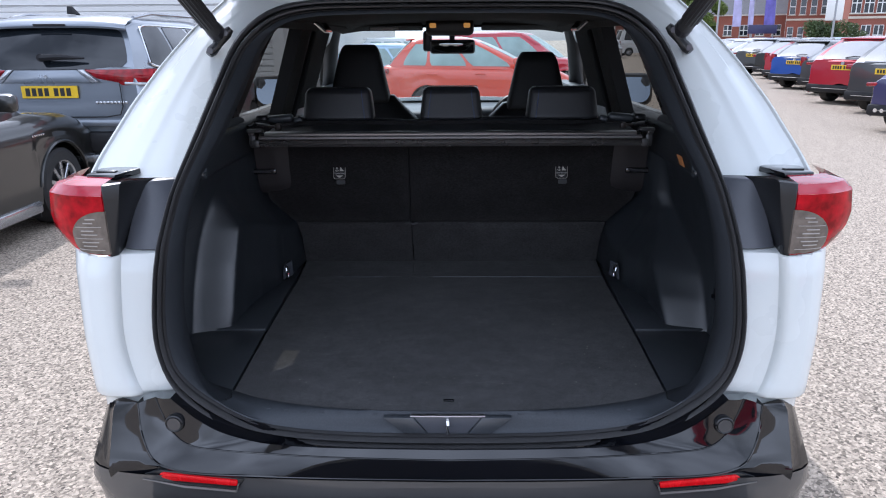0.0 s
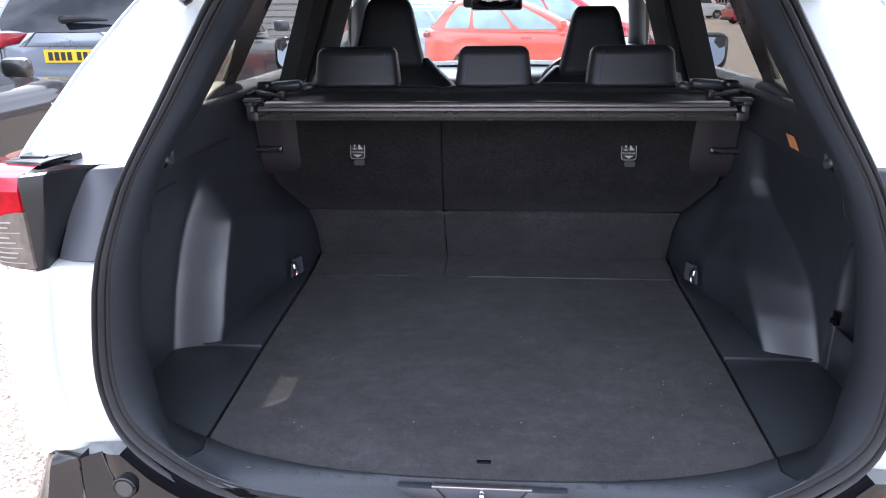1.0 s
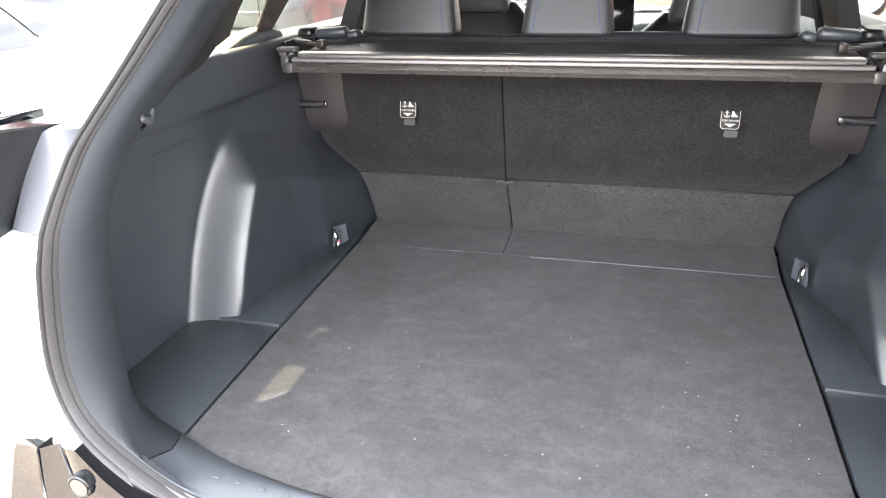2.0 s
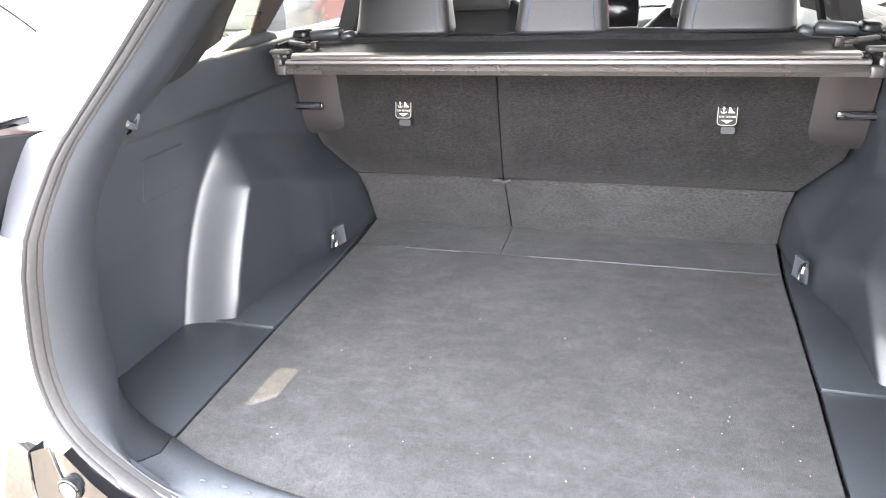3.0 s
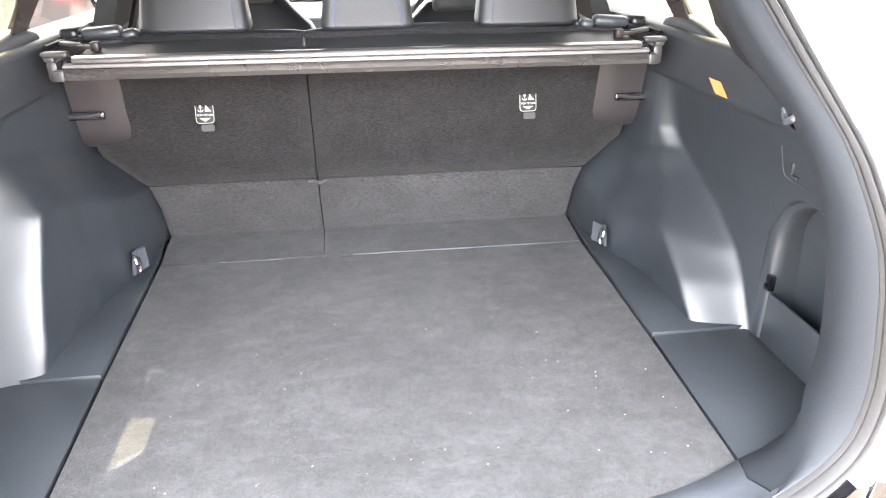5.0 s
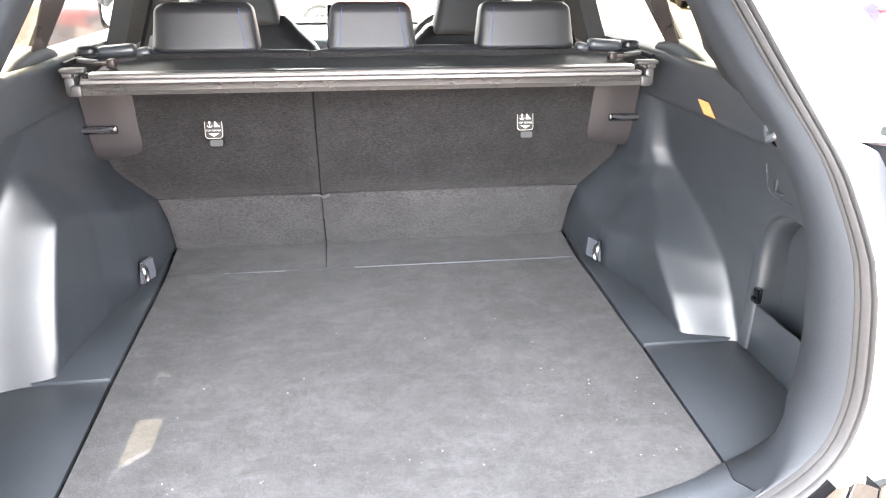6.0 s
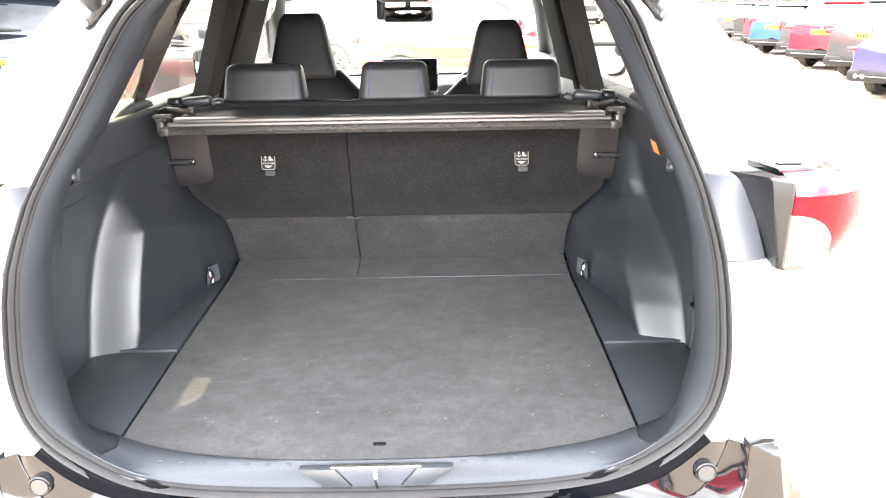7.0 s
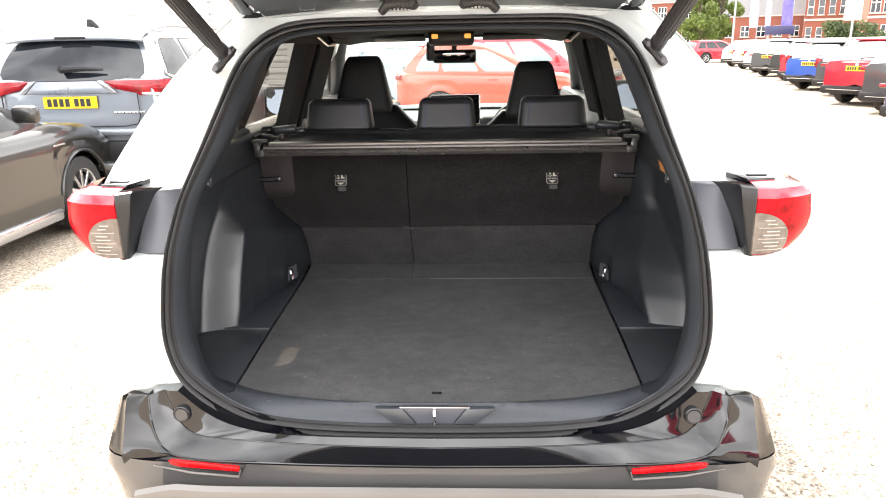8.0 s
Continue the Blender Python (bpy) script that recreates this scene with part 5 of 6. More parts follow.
for s in (1, -1):
    st = part("gas_strut", flip(tube([(0.612, 2.02, 1.545), (0.616, 1.99, 1.565), (0.676, 1.57, 1.82)], [0.019, 0.021, 0.021], 14), s), RUBBER, gate, "black ribbed tailgate strut")
    foot = part("strut_foot", flip(merge(tube([(0.612, 2.018, 1.546), (0.617, 2.026, 1.530), (0.622, 2.032, 1.512)], [0.013, 0.010, 0.011], 10),
                                          tube([(0.578, 2.030, 1.560), (0.590, 2.028, 1.548), (0.612, 2.022, 1.522), (0.628, 2.012, 1.503), (0.635, 2.006, 1.494)], [0.009, 0.0145, 0.012, 0.0145, 0.010], 10)), s), PLASTIC_BLACK, gate, "black bolted bracket of the strut")
    for bx, by, bz in ((0.589, 2.020, 1.549), (0.628, 2.004, 1.504)):
        part("bracket_bolt", flip(disc(0.0085, -0.008, 0.002, (bx, by, bz), 6), s), STEEL, foot)
    part("strut_collar", flip(tube([(0.612, 2.022, 1.548), (0.6145, 2.003, 1.5585)], 0.0225, 16), s), STEEL, gate)
    for k in range(16):
        a = 2 * math.pi * k / 16
        o = Vector((math.cos(a) * 0.021, math.sin(a) * 0.011, math.sin(a) * 0.018))
        part("strut_flute", flip(tube([Vector((0.618, 1.975, 1.574)) + o, Vector((0.676, 1.57, 1.82)) + o], 0.0022, 5), s), RUBBER, st)
    part("hinge_arm", flip(box(0.05, 0.26, 0.07, (0.60, 2.12, 1.735), 0.02, rot=(-26, 0, 6)), s), GLOSS_BLACK, gate)
    part("wiring_boot", flip(tube([(0.07, 2.20, 1.668), (0.075, 2.205, 1.674), (0.03 + 0.09, 2.20, 1.680), (0.155, 2.20, 1.675), (0.175, 2.215, 1.655)], [0.013, 0.016, 0.014, 0.016, 0.013], 10), s), RUBBER, gate, "corrugated black wiring boot")
    for k in range(6):
        part("boot_rib", flip(tube([(0.082 + 0.011 * k, 2.2, 1.676), (0.086 + 0.011 * k, 2.2, 1.676)], 0.0175, 12), s), RUBBER, gate)
    part("hinge_loop", flip(tube([(0.375, 2.21, 1.690), (0.380, 2.20, 1.664), (0.42, 2.20, 1.664), (0.425, 2.21, 1.690)], 0.003, 6), s), CHROME, gate, "thin chrome hinge loop")
    part("gate_edge_lip", flip(box(0.42, 0.05, 0.018, (0.38, 2.21, 1.696), 0.007), s), GLOSS_BLACK, gate)


# ================================================================ car park
ASPHALT = mat("sunlit_worn_asphalt", (0.350, 0.294, 0.236), 0.9, var=0.32, fine=210, coarse=45.0, bump=1.0, bump_scale=120, spec=0.3)
# a second, coarser scale of stone chips
nt = ASPHALT.node_tree
sc_node = [k for k in nt.nodes if k.bl_idname == "ShaderNodeVectorMath"][0]
vor = nt.nodes.new("ShaderNodeTexVoronoi"); vor.inputs["Scale"].default_value = 95
tcn = [k for k in nt.nodes if k.bl_idname == "ShaderNodeTexCoord"][0]
nt.links.new(tcn.outputs["Object"], vor.inputs["Vector"])
bw = nt.nodes.new("ShaderNodeRGBToBW"); nt.links.new(vor.outputs["Color"], bw.inputs[0])
mr_ = nt.nodes.new("ShaderNodeMapRange"); mr_.inputs["To Min"].default_value, mr_.inputs["To Max"].default_value = 0.15, 1.85
nt.links.new(bw.outputs[0], mr_.inputs["Value"])
mul = nt.nodes.new("ShaderNodeMath"); mul.operation = "MULTIPLY"
old = sc_node.inputs["Scale"].links[0].from_socket
nt.links.new(old, mul.inputs[0]); nt.links.new(mr_.outputs[0], mul.inputs[1])
nt.links.new(mul.outputs[0], sc_node.inputs["Scale"])

rows = [[(x, y, 0.0) for x in np.linspace(-400, 400, 41)] for y in np.linspace(-300, 600, 41)]
tagged(part("ground", grid(rows), ASPHALT, None), "pale worn asphalt of the car park", "ground", kind="structure")

RIM = mat("silver_alloy", (0.62, 0.63, 0.65), 0.25, metal=0.9, var=0.06)
DARK = mat("dark_underbody", (0.012, 0.012, 0.013), 0.8, var=0.2)
BLACKTRIM = mat("black_bumper_plastic", (0.014, 0.014, 0.016), 0.55, var=0.15, bump=0.1, spec=0.3)
HEADLAMP = mat("headlamp_glass", (0.45, 0.47, 0.5), 0.06, metal=0.5, var=0.3, fine=15, coarse=20)
_cars = {}


def wheel_mesh(r, w, spokes, side, key):
    """tyre, rim (disc with spokes)"""
    if ("w", key) in _cars:
        return _cars[("w", key)]
    prof = [(-w / 2, r * 0.66), (-w / 2, r * 0.90), (-w / 2 + 0.02, r * 0.985), (0, r), (w / 2 - 0.02, r * 0.985), (w / 2, r * 0.90), (w / 2, r * 0.66)]
    tyre = grid([[(x, rr * math.cos(a), rr * math.sin(a)) for x, rr in prof] for a in np.linspace(0, 2 * math.pi, 30, endpoint=False)], closed_u=True)
    tm = finish("tyre", tyre, TYRE)
    b = [grid([[(x, rr * math.cos(a), rr * math.sin(a)) for x, rr in ((w / 2 - 0.005, r * 0.67), (w / 2 - 0.012, r * 0.63), (w / 2 - 0.05, r * 0.61))] for a in np.linspace(0, 2 * math.pi, 30, endpoint=False)], closed_u=True)]
    b.append(disc(r * 0.15, w / 2 - 0.04, w / 2 - 0.008, (0, 0, 0), 14, "x"))
    for k in range(spokes):
        a = 360 * k / spokes
        sp = box(0.02, r * 0.10, r * 0.52, (w / 2 - 0.022, 0, r * 0.38), 0.005, 1)
        bmesh.ops.rotate(sp, verts=sp.verts[:], matrix=Euler((radians(a), 0, 0)).to_matrix())
        b.append(sp)
    rm = finish("rim", merge(*b), RIM)
    dm = finish("brake_disc", disc(r * 0.6, -0.02, w / 2 - 0.07, (0, 0, 0), 20, "x"), DARK)
    _cars[("w", key)] = (tm, rm, dm)
    return _cars[("w", key)]


def car(label, m, color, L=4.4, W=1.82, H=1.6, kind="suv", belt=0.95, bonnet=1.0, hood_z=0.95, wheel_r=0.345, glass_mat=None, wb=None, over=0.85,
        roof_color=None, sill=BLACKTRIM, lamp="wrap", spokes=10, group="", rake=0.35, plate_z=0.88, hood_len=1.25, screen=0.95, tail=0.0, name="parked_car", exhaust=False, mirror_back=0.30, wiper=True, chrome_strip=False, spoiler=True, rear_pane=(0.08, 0.92, 0.10, 0.90), side_trim=False):
    """A parked car: y runs from its tail (0) to its nose (L)."""
    glass_mat = glass_mat or CAR_GLASS
    root = thing(name, label, "car", group)
    root.matrix_world = m
    w2 = W / 2
    wb = wb or L * 0.595
    yr, yf = over, over + wb
    ra = wheel_r * 1.13
    gy0, gy1 = tail, L - hood_len            # foot of the cabin at the tail and at the windscreen
    ty0, ty1 = tail + rake, gy1 - screen      # roof ends
    # --- lower body: sections along its length, arches cut by the section's foot
    ys = set(np.round(np.linspace(0, L, 26), 4))
    for yc in (yr, yf):
        for a in np.linspace(0, math.pi, 15):
            ys.add(round(yc + ra * math.cos(a), 4))
    ys = sorted(ys)
    rows = []
    for y in ys:
        foot = 0.24
        for yc in (yr, yf):
            d = abs(y - yc)
            if d < ra:
                foot = max(foot, wheel_r + math.sqrt(ra * ra - d * d))
        e0 = max(0, 1 - y / 0.35); e1 = max(0, 1 - (L - y) / 0.55)
        wy = w2 * (1 - 0.10 * e0 ** 2 - 0.20 * e1 ** 2)
        if y < gy0 + 0.02:
            top = belt + 0.02 * 0 - 0.10 * (1 - y / (gy0 + 0.021)) if gy0 > 0.1 else belt
        elif y < gy1:
            top = belt + (hood_z - belt) * sstep(gy0, gy1, y)
        else:
            top = hood_z - (hood_z - 0.70) * sstep(0.35, 1.05, (y - gy1) / (L - gy1)) * 0.8 - 0.08 * (y - gy1) / (L - gy1)
        sh = top - 0.09
        foot = min(foot, sh - 0.08)
        f2 = max(foot, 0.34)
        prof = [(wy * 0.985, foot), (wy, f2 + 0.01), (wy * 1.0, f2 + (sh - f2) * 0.35), (wy * 0.985, f2 + (sh - f2) * 0.62), (wy * 0.995, f2 + (sh - f2) * 0.72), (wy * 0.985, sh), (wy * 0.93, top - 0.03), (wy * 0.86, top), (wy * 0.4, top + 0.015)]
        rows.append([(x, y, z) for x, z in prof] + [(0, y, top + 0.02)] + [(-x, y, z) for x, z in prof[::-1]])
    first, last = rows[0], rows[-1]
    # rounded tail and nose
    rows.insert(0, [(p[0] * 0.97, -0.03, p[2] * 0.97 + 0.02) for p in first])
    rows.insert(0, [(p[0] * 0.55, -0.045, 0.60 + (p[2] - 0.60) * 0.6) for p in first])
    rows.insert(0, [(0, -0.048, 0.60 + (p[2] - 0.60) * 0.3) for p in first])
    rows.append([(p[0] * 0.9, L + 0.05, 0.5 + (p[2] - 0.5) * 0.9) for p in last])
    rows.append([(p[0] * 0.5, L + 0.085, 0.5 + (p[2] - 0.5) * 0.6) for p in last])
    rows.append([(0, L + 0.09, 0.5 + (p[2] - 0.5) * 0.3) for p in last])
    part("body", grid(rows), color, root, angle=42)
    # --- underbody
    part("underbody", box(W * 0.78, L * 0.94, 0.42, (0, L / 2, 0.45), 0.05, 1), DARK, root)
    part("rear_bumper", box(W * 0.93, 0.16, 0.19, (0, 0.0, 0.36), 0.05, 2), sill, root)
    part("front_bumper", box(W * 0.82, 0.14, 0.20, (0, L + 0.02, 0.38), 0.05, 2), sill, root)
    # --- cabin: a curved shell between belt and roof
    bx, tx = w2 * 0.93, w2 * 0.70
    top_z = H - 0.07

    def ends(v):
        e = v ** 1.25
        return gy0 + 0.03 + (ty0 - gy0 - 0.03) * e, gy1 + (ty1 - gy1) * (0.75 * v + 0.25 * v * v)

    def half(v):
        return bx + (tx - bx) * (0.35 * v + 0.65 * v * v)

    def zz(v, f):
        return (belt - 0.035) * (1 - f) + (hood_z - 0.025) * f + (top_z - ((belt - 0.035) * (1 - f) + (hood_z - 0.025) * f)) * v

    def side_p(u, v, s, lift=0.0):
        y0, y1 = ends(v)
        c = 0.10 * (2 * u - 1) ** 4
        return Vector((s * (half(v) * (1 - c) + lift), y0 + (y1 - y0) * u, zz(v, u) + lift * 0.3))

    def end_p(u, v, back, lift=0.0):
        y0, y1 = ends(v)
        k = 2 * u - 1
        x = k * half(v) * 0.90
        bow = 0.09 * (1 - k * k)
        return Vector((x, y0 - bow - lift if back else y1 + bow * 1.6 + lift, zz(v, 0 if back else 1) + lift * 0.5))
    rows = []
    for v in np.linspace(0, 1, 11):
        ring = [side_p(u, v, 1) for u in np.linspace(0, 1, 12)] + [end_p(u, v, False) for u in np.linspace(0.96, 0.04, 9)] + [side_p(u, v, -1) for u in np.linspace(1, 0, 12)] + [end_p(u, v, True) for u in np.linspace(0.04, 0.96, 9)]
        rows.append(ring)
    cz = Vector((0, (ty0 + ty1) / 2, top_z + 0.05))
    for k in (0.18, 0.5, 0.999):
        rows.append([p.lerp(cz, k) + Vector((0, 0, 0.03 * math.sin(k * 3.14) + 0.02 * k)) for p in rows[10]])
    part("cabin", grid(rows, closed_v=True), roof_color or color, root, angle=48)
    if spoiler:
        part("roof_spoiler", box(tx * 1.70, 0.16, 0.030, (0, ty0 - 0.07, top_z + 0.012), 0.014, 2, rot=(5, 0, 0)), roof_color or color, root)
    # windows
    def pane(f, u0, u1, v0, v1, nu=8, nv=6, cut=0.0):
        rs = []
        for j in range(nv + 1):
            v = v0 + (v1 - v0) * j / nv
            e = 0.05 * (abs(2 * j / nv - 1) ** 6) * (u1 - u0)
            rs.append([f(u0 + e + (u1 - u0 - 2 * e) * i / nu + cut * (j / nv), v) for i in range(nu + 1)])
        return thick(grid(rs), 0.008)
    part("rear_window", pane(lambda u, v: end_p(u, v, True, 0.007), *rear_pane), glass_mat, root)
    part("windscreen", pane(lambda u, v: end_p(u, v, False, 0.007), 0.05, 0.95, 0.06, 0.93), glass_mat, root)
    for s in (1, -1):
        for u0, u1 in ((0.09, 0.27), (0.295, 0.575), (0.60, 0.90)):
            part("side_window", pane(lambda u, v: side_p(u, v, s, 0.006), u0, u1, 0.10, 0.86), glass_mat, root)
        if side_trim:
            ring = [(0.49 + p[0], 0.48 + p[1]) for p in ring_poly(0.82, 0.80, 0.09, 4)]
            part("window_trim", tube([side_p(u, v, s, 0.010) for u, v in ring], 0.011, 6, closed=True), CHROME, root, "chrome strip round the side windows")
        # wheels
        tm, rm, dm = wheel_mesh(wheel_r, 0.225, spokes, s, (wheel_r, spokes))
        for yc in (yr, yf):
            hub = new("wheel", tm)
            hub.parent = root
            hub.matrix_local = pose(s * (w2 - 0.125), yc, wheel_r, 0, 0, 0 if s > 0 else 180)
            for nm, me in (("rim", rm), ("brake_disc", dm)):
                k = new(nm, me)
                k.parent = hub
        # lamps
        if lamp == "wrap":
            part("tail_lamp", flip(box(W * 0.20, 0.12, 0.10, (w2 * 0.80, 0.045, belt - 0.10), 0.03, 2, rot=(0, 0, -14)), s), CAR_LAMP, root)
        elif lamp == "none":
            pass
        elif lamp == "tall":
            part("tail_lamp", flip(box(0.13, 0.16, 0.26, (w2 * 0.885, 0.06, belt - 0.04), 0.03, 2, rot=(0, -4, -14)), s), CAR_LAMP, root)
        else:
            part("tail_lamp", flip(box(W * 0.26, 0.10, 0.065, (w2 * 0.76, 0.03, belt - 0.085), 0.025, 2, rot=(0, 4, -12)), s), CAR_LAMP, root)
        part("headlamp", flip(box(0.34, 0.36, 0.12, (w2 * 0.74, L - 0.13, 0.72), 0.05, 3, rot=(8, 0, 38)), s), HEADLAMP, root)
        part("door_mirror", flip(box(0.20, 0.10, 0.14, (w2 + 0.08, gy1 - mirror_back, hood_z + 0.14), 0.04, 2), s), color, root)
        for yh in (gy0 + 0.9, gy0 + 1.85):
            part("door_handle", flip(box(0.025, 0.20, 0.03, (w2 * 0.995, yh, belt - 0.16), 0.01), s), color, root)
        if exhaust:
            part("exhaust_pipe", flip(tube([(w2 * 0.62, 0.05, 0.36), (w2 * 0.62, -0.10, 0.36)], 0.034, 12), s), CHROME, root)
            part("exhaust_pipe", flip(tube([(w2 * 0.74, 0.05, 0.36), (w2 * 0.74, -0.10, 0.36)], 0.034, 12), s), CHROME, root)
    # plate with bars for its characters
    pl = part("number_plate", box(0.52, 0.012, 0.112, (0, -0.062, plate_z), 0.003, 1), PLATE, root, "yellow number plate")
    for k in range(7):
        x = -0.20 + 0.058 * k + (0.03 if k > 3 else 0)
        part("plate_bar", box(0.040, 0.004, 0.072, (x, -0.069, plate_z), 0.0), PLATE_INK, pl, smooth=False)
    if chrome_strip:
        part("tailgate_strip", box(W * 0.60, 0.03, 0.045, (0, -0.055, belt - 0.035), 0.012, 2), CHROME, root)
    part("bumper_strip", box(W * 0.74, 0.025, 0.012, (0, -0.085, 0.36), 0.004, 1), SILVER, root)
    if wiper:
        part("rear_wiper", tube([(0.02, gy0 - 0.012, belt + 0.05), (0.20, gy0 + 0.01, belt + 0.085), (0.34, gy0 + 0.014, belt + 0.075)], 0.012, 6), BLACKTRIM, root)
    if lamp != "none":
        part("badge", disc(0.045, -0.064, -0.05, (0, 0, belt - 0.075), 12), CHROME, root)
    return root


GREY = paint("grey_blue_metallic", (0.20, 0.225, 0.26), 0.6)
BLACK = paint("black_metallic", (0.012, 0.012, 0.011), 0.3)
RED = paint("bright_red_paint", (0.60, 0.060, 0.028), 0.0)
CRIMSON = paint("crimson_paint", (0.42, 0.012, 0.03), 0.2)
BLUE = paint("bright_blue_paint", (0.02, 0.09, 0.42), 0.4)
NAVY = paint("violet_navy_paint", (0.03, 0.028, 0.11), 0.4)
DGREY = paint("dark_grey_paint", (0.065, 0.07, 0.075), 0.5)
SILVERP = paint("silver_paint", (0.55, 0.57, 0.60), 0.6)
WHITEP = paint("white_paint", (0.72, 0.73, 0.74), 0.0)
PALEBLUE = paint("pale_blue_silver_paint", (0.35, 0.48, 0.62), 0.4)

# grey SUV with its tail towards us, and the black hatchback beside our car
g = car("grey-blue metallic SUV parked tail-on, yellow plate, dark rear window", pose(-3.74, 6.72, 0, 0, 0, 1), GREY, L=4.65, W=1.84, H=1.81, belt=1.30, hood_z=1.10, spoiler=False, rear_pane=(0.03, 0.97, 0.04, 0.84), side_trim=True,
        rake=0.34, plate_z=1.085, lamp="none", hood_len=1.25, wheel_r=0.345, name="parked_suv", wiper=False)
GARNISH = mat("satin_silver_garnish", (0.45, 0.46, 0.48), 0.22, metal=0.8, var=0.05)
part("tailgate_garnish", prism([(-0.29, 1.283), (0.29, 1.283), (0.41, 1.168), (-0.41, 1.168)], "y", -0.088, -0.03, 0.010), GREY, g, "grey tailgate panel between two silver bars")
for s in (1, -1):
    part("garnish_bar", flip(prism([(0.292, 1.287), (0.35, 1.287), (0.475, 1.172), (0.412, 1.166)], "y", -0.092, -0.03, 0.006), s), GARNISH, g)
    lampg = part("tail_lamp", flip(grid([[(0.37 + 0.555 * u, -0.080 + 0.15 * u ** 3 - 0.012 * math.sin(v * 3.14), 1.285 - lerp(u, [0, 0.14, 0.5, 0.56, 1], [0.012, 0.075, 0.118, 0.145, 0.135]) * (1 - v)) for u in np.linspace(0, 1, 19)] + [(0.935, 0.12, 1.16 + 0.12 * v), (0.94, 0.30, 1.22 + 0.05 * v)] for v in np.linspace(0, 1, 7)]), s), CAR_LAMP, g, "wide red tail lamp")
    part("lamp_split", flip(tube([(0.655, -0.052, 1.284), (0.655, -0.062, 1.22), (0.66, -0.052, 1.150)], 0.004, 5), s), DARK, lampg)
    part("reversing_lens", flip(box(0.20, 0.03, 0.026, (0.79, -0.016, 1.155), 0.010, rot=(0, 3, 18)), s), HEADLAMP, lampg, "clear reversing lens")
    part("roof_rail", flip(tube([(0.60, 0.55, 1.755), (0.63, 0.9, 1.80), (0.62, 2.4, 1.805), (0.60, 2.8, 1.765)], 0.018, 8), s), GARNISH, g)
visor = part("tailgate_visor", thick(grid([[(x * w, y + 0.05 * (abs(x)) ** 3, z - 0.028 * abs(x) ** 4) for x in np.linspace(-1, 1, 15)] for y, z, w in ((0.125, 1.655, 0.665), (0.118, 1.672, 0.670), (0.135, 1.700, 0.668), (0.22, 1.738, 0.655), (0.42, 1.775, 0.64))]), 0.012), GREY, g, "grey spoiler lip over the rear window")
part("brake_light", box(0.30, 0.014, 0.024, (0, 0.108, 1.680), 0.006), BLACKTRIM, visor)
part("shark_fin", prism([(0.50, 1.79), (0.70, 1.79), (0.66, 1.81), (0.55, 1.865), (0.52, 1.865)], "x", -0.022, 0.022, 0.008), BLACKTRIM, g)
part("rear_wiper", merge(tube([(-0.02, -0.085, 1.392), (0.16, -0.085, 1.398), (0.36, -0.055, 1.385)], [0.034, 0.026, 0.008], 8), disc(0.035, -0.10, -0.02, (-0.02, -0.0, 1.392), 12)), BLACKTRIM, g, "broad black rear wiper")
part("tailgate_joint", tube([(0.655, -0.060, 1.16), (0.660, -0.062, 0.95), (0.63, -0.064, 0.875), (0.50, -0.066, 0.855), (-0.50, -0.066, 0.855), (-0.63, -0.064, 0.875), (-0.660, -0.062, 0.95), (-0.655, -0.060, 1.16)], 0.006, 6), DARK, g)
part("model_badge", merge(*[box(0.026, 0.006, 0.022, (0.42 + 0.034 * k, -0.055, 0.985), 0.004) for k in range(9)]), CHROME, g)
part("emblem", merge(*[prism([(0, 1.245), (0.022, 1.225), (0, 1.205), (-0.022, 1.225)], "y", -0.094, -0.084)]), CHROME, g)
part("bumper_step", box(1.55, 0.10, 0.07, (0, -0.05, 0.80), 0.025, 2), GREY, g)
part("bumper_lower", box(1.60, 0.14, 0.20, (0, -0.03, 0.62), 0.04, 2), BLACKTRIM, g)
part("skid_strip", box(1.2, 0.06, 0.08, (0, -0.09, 0.47), 0.02, 2), GARNISH, g)

bk = car("black metallic hatchback parked beside the white SUV", pose(-4.28, 2.68, 0, 0, 0, 0), BLACK, L=4.36, W=1.79, H=1.46, kind="hatch", belt=0.95, hood_z=0.96, rake=0.75, wheel_r=0.33,
         over=0.80, wb=2.60, hood_len=1.15, screen=1.15, spokes=10, name="parked_hatchback", sill=BLACKTRIM, mirror_back=0.62)
part("sill_skirt", box(0.06, 1.75, 0.10, (0.885, 2.1, 0.235), 0.025), GARNISH, bk)
part("mud_flap", box(0.16, 0.012, 0.22, (0.80, 2.975, 0.25), 0.004), BLACKTRIM, bk)
part("side_badge", merge(*[box(0.004, 0.024, 0.014, (0.893, 3.02 + 0.03 * k, 0.80), 0.001) for k in range(6)]), CHROME, bk)
part("arch_lip", tube([(0.897, 3.40 + 0.385 * math.cos(a), 0.33 + 0.385 * math.sin(a)) for a in np.linspace(0.1, 3.0, 20)], 0.014, 6), BLACK, bk)

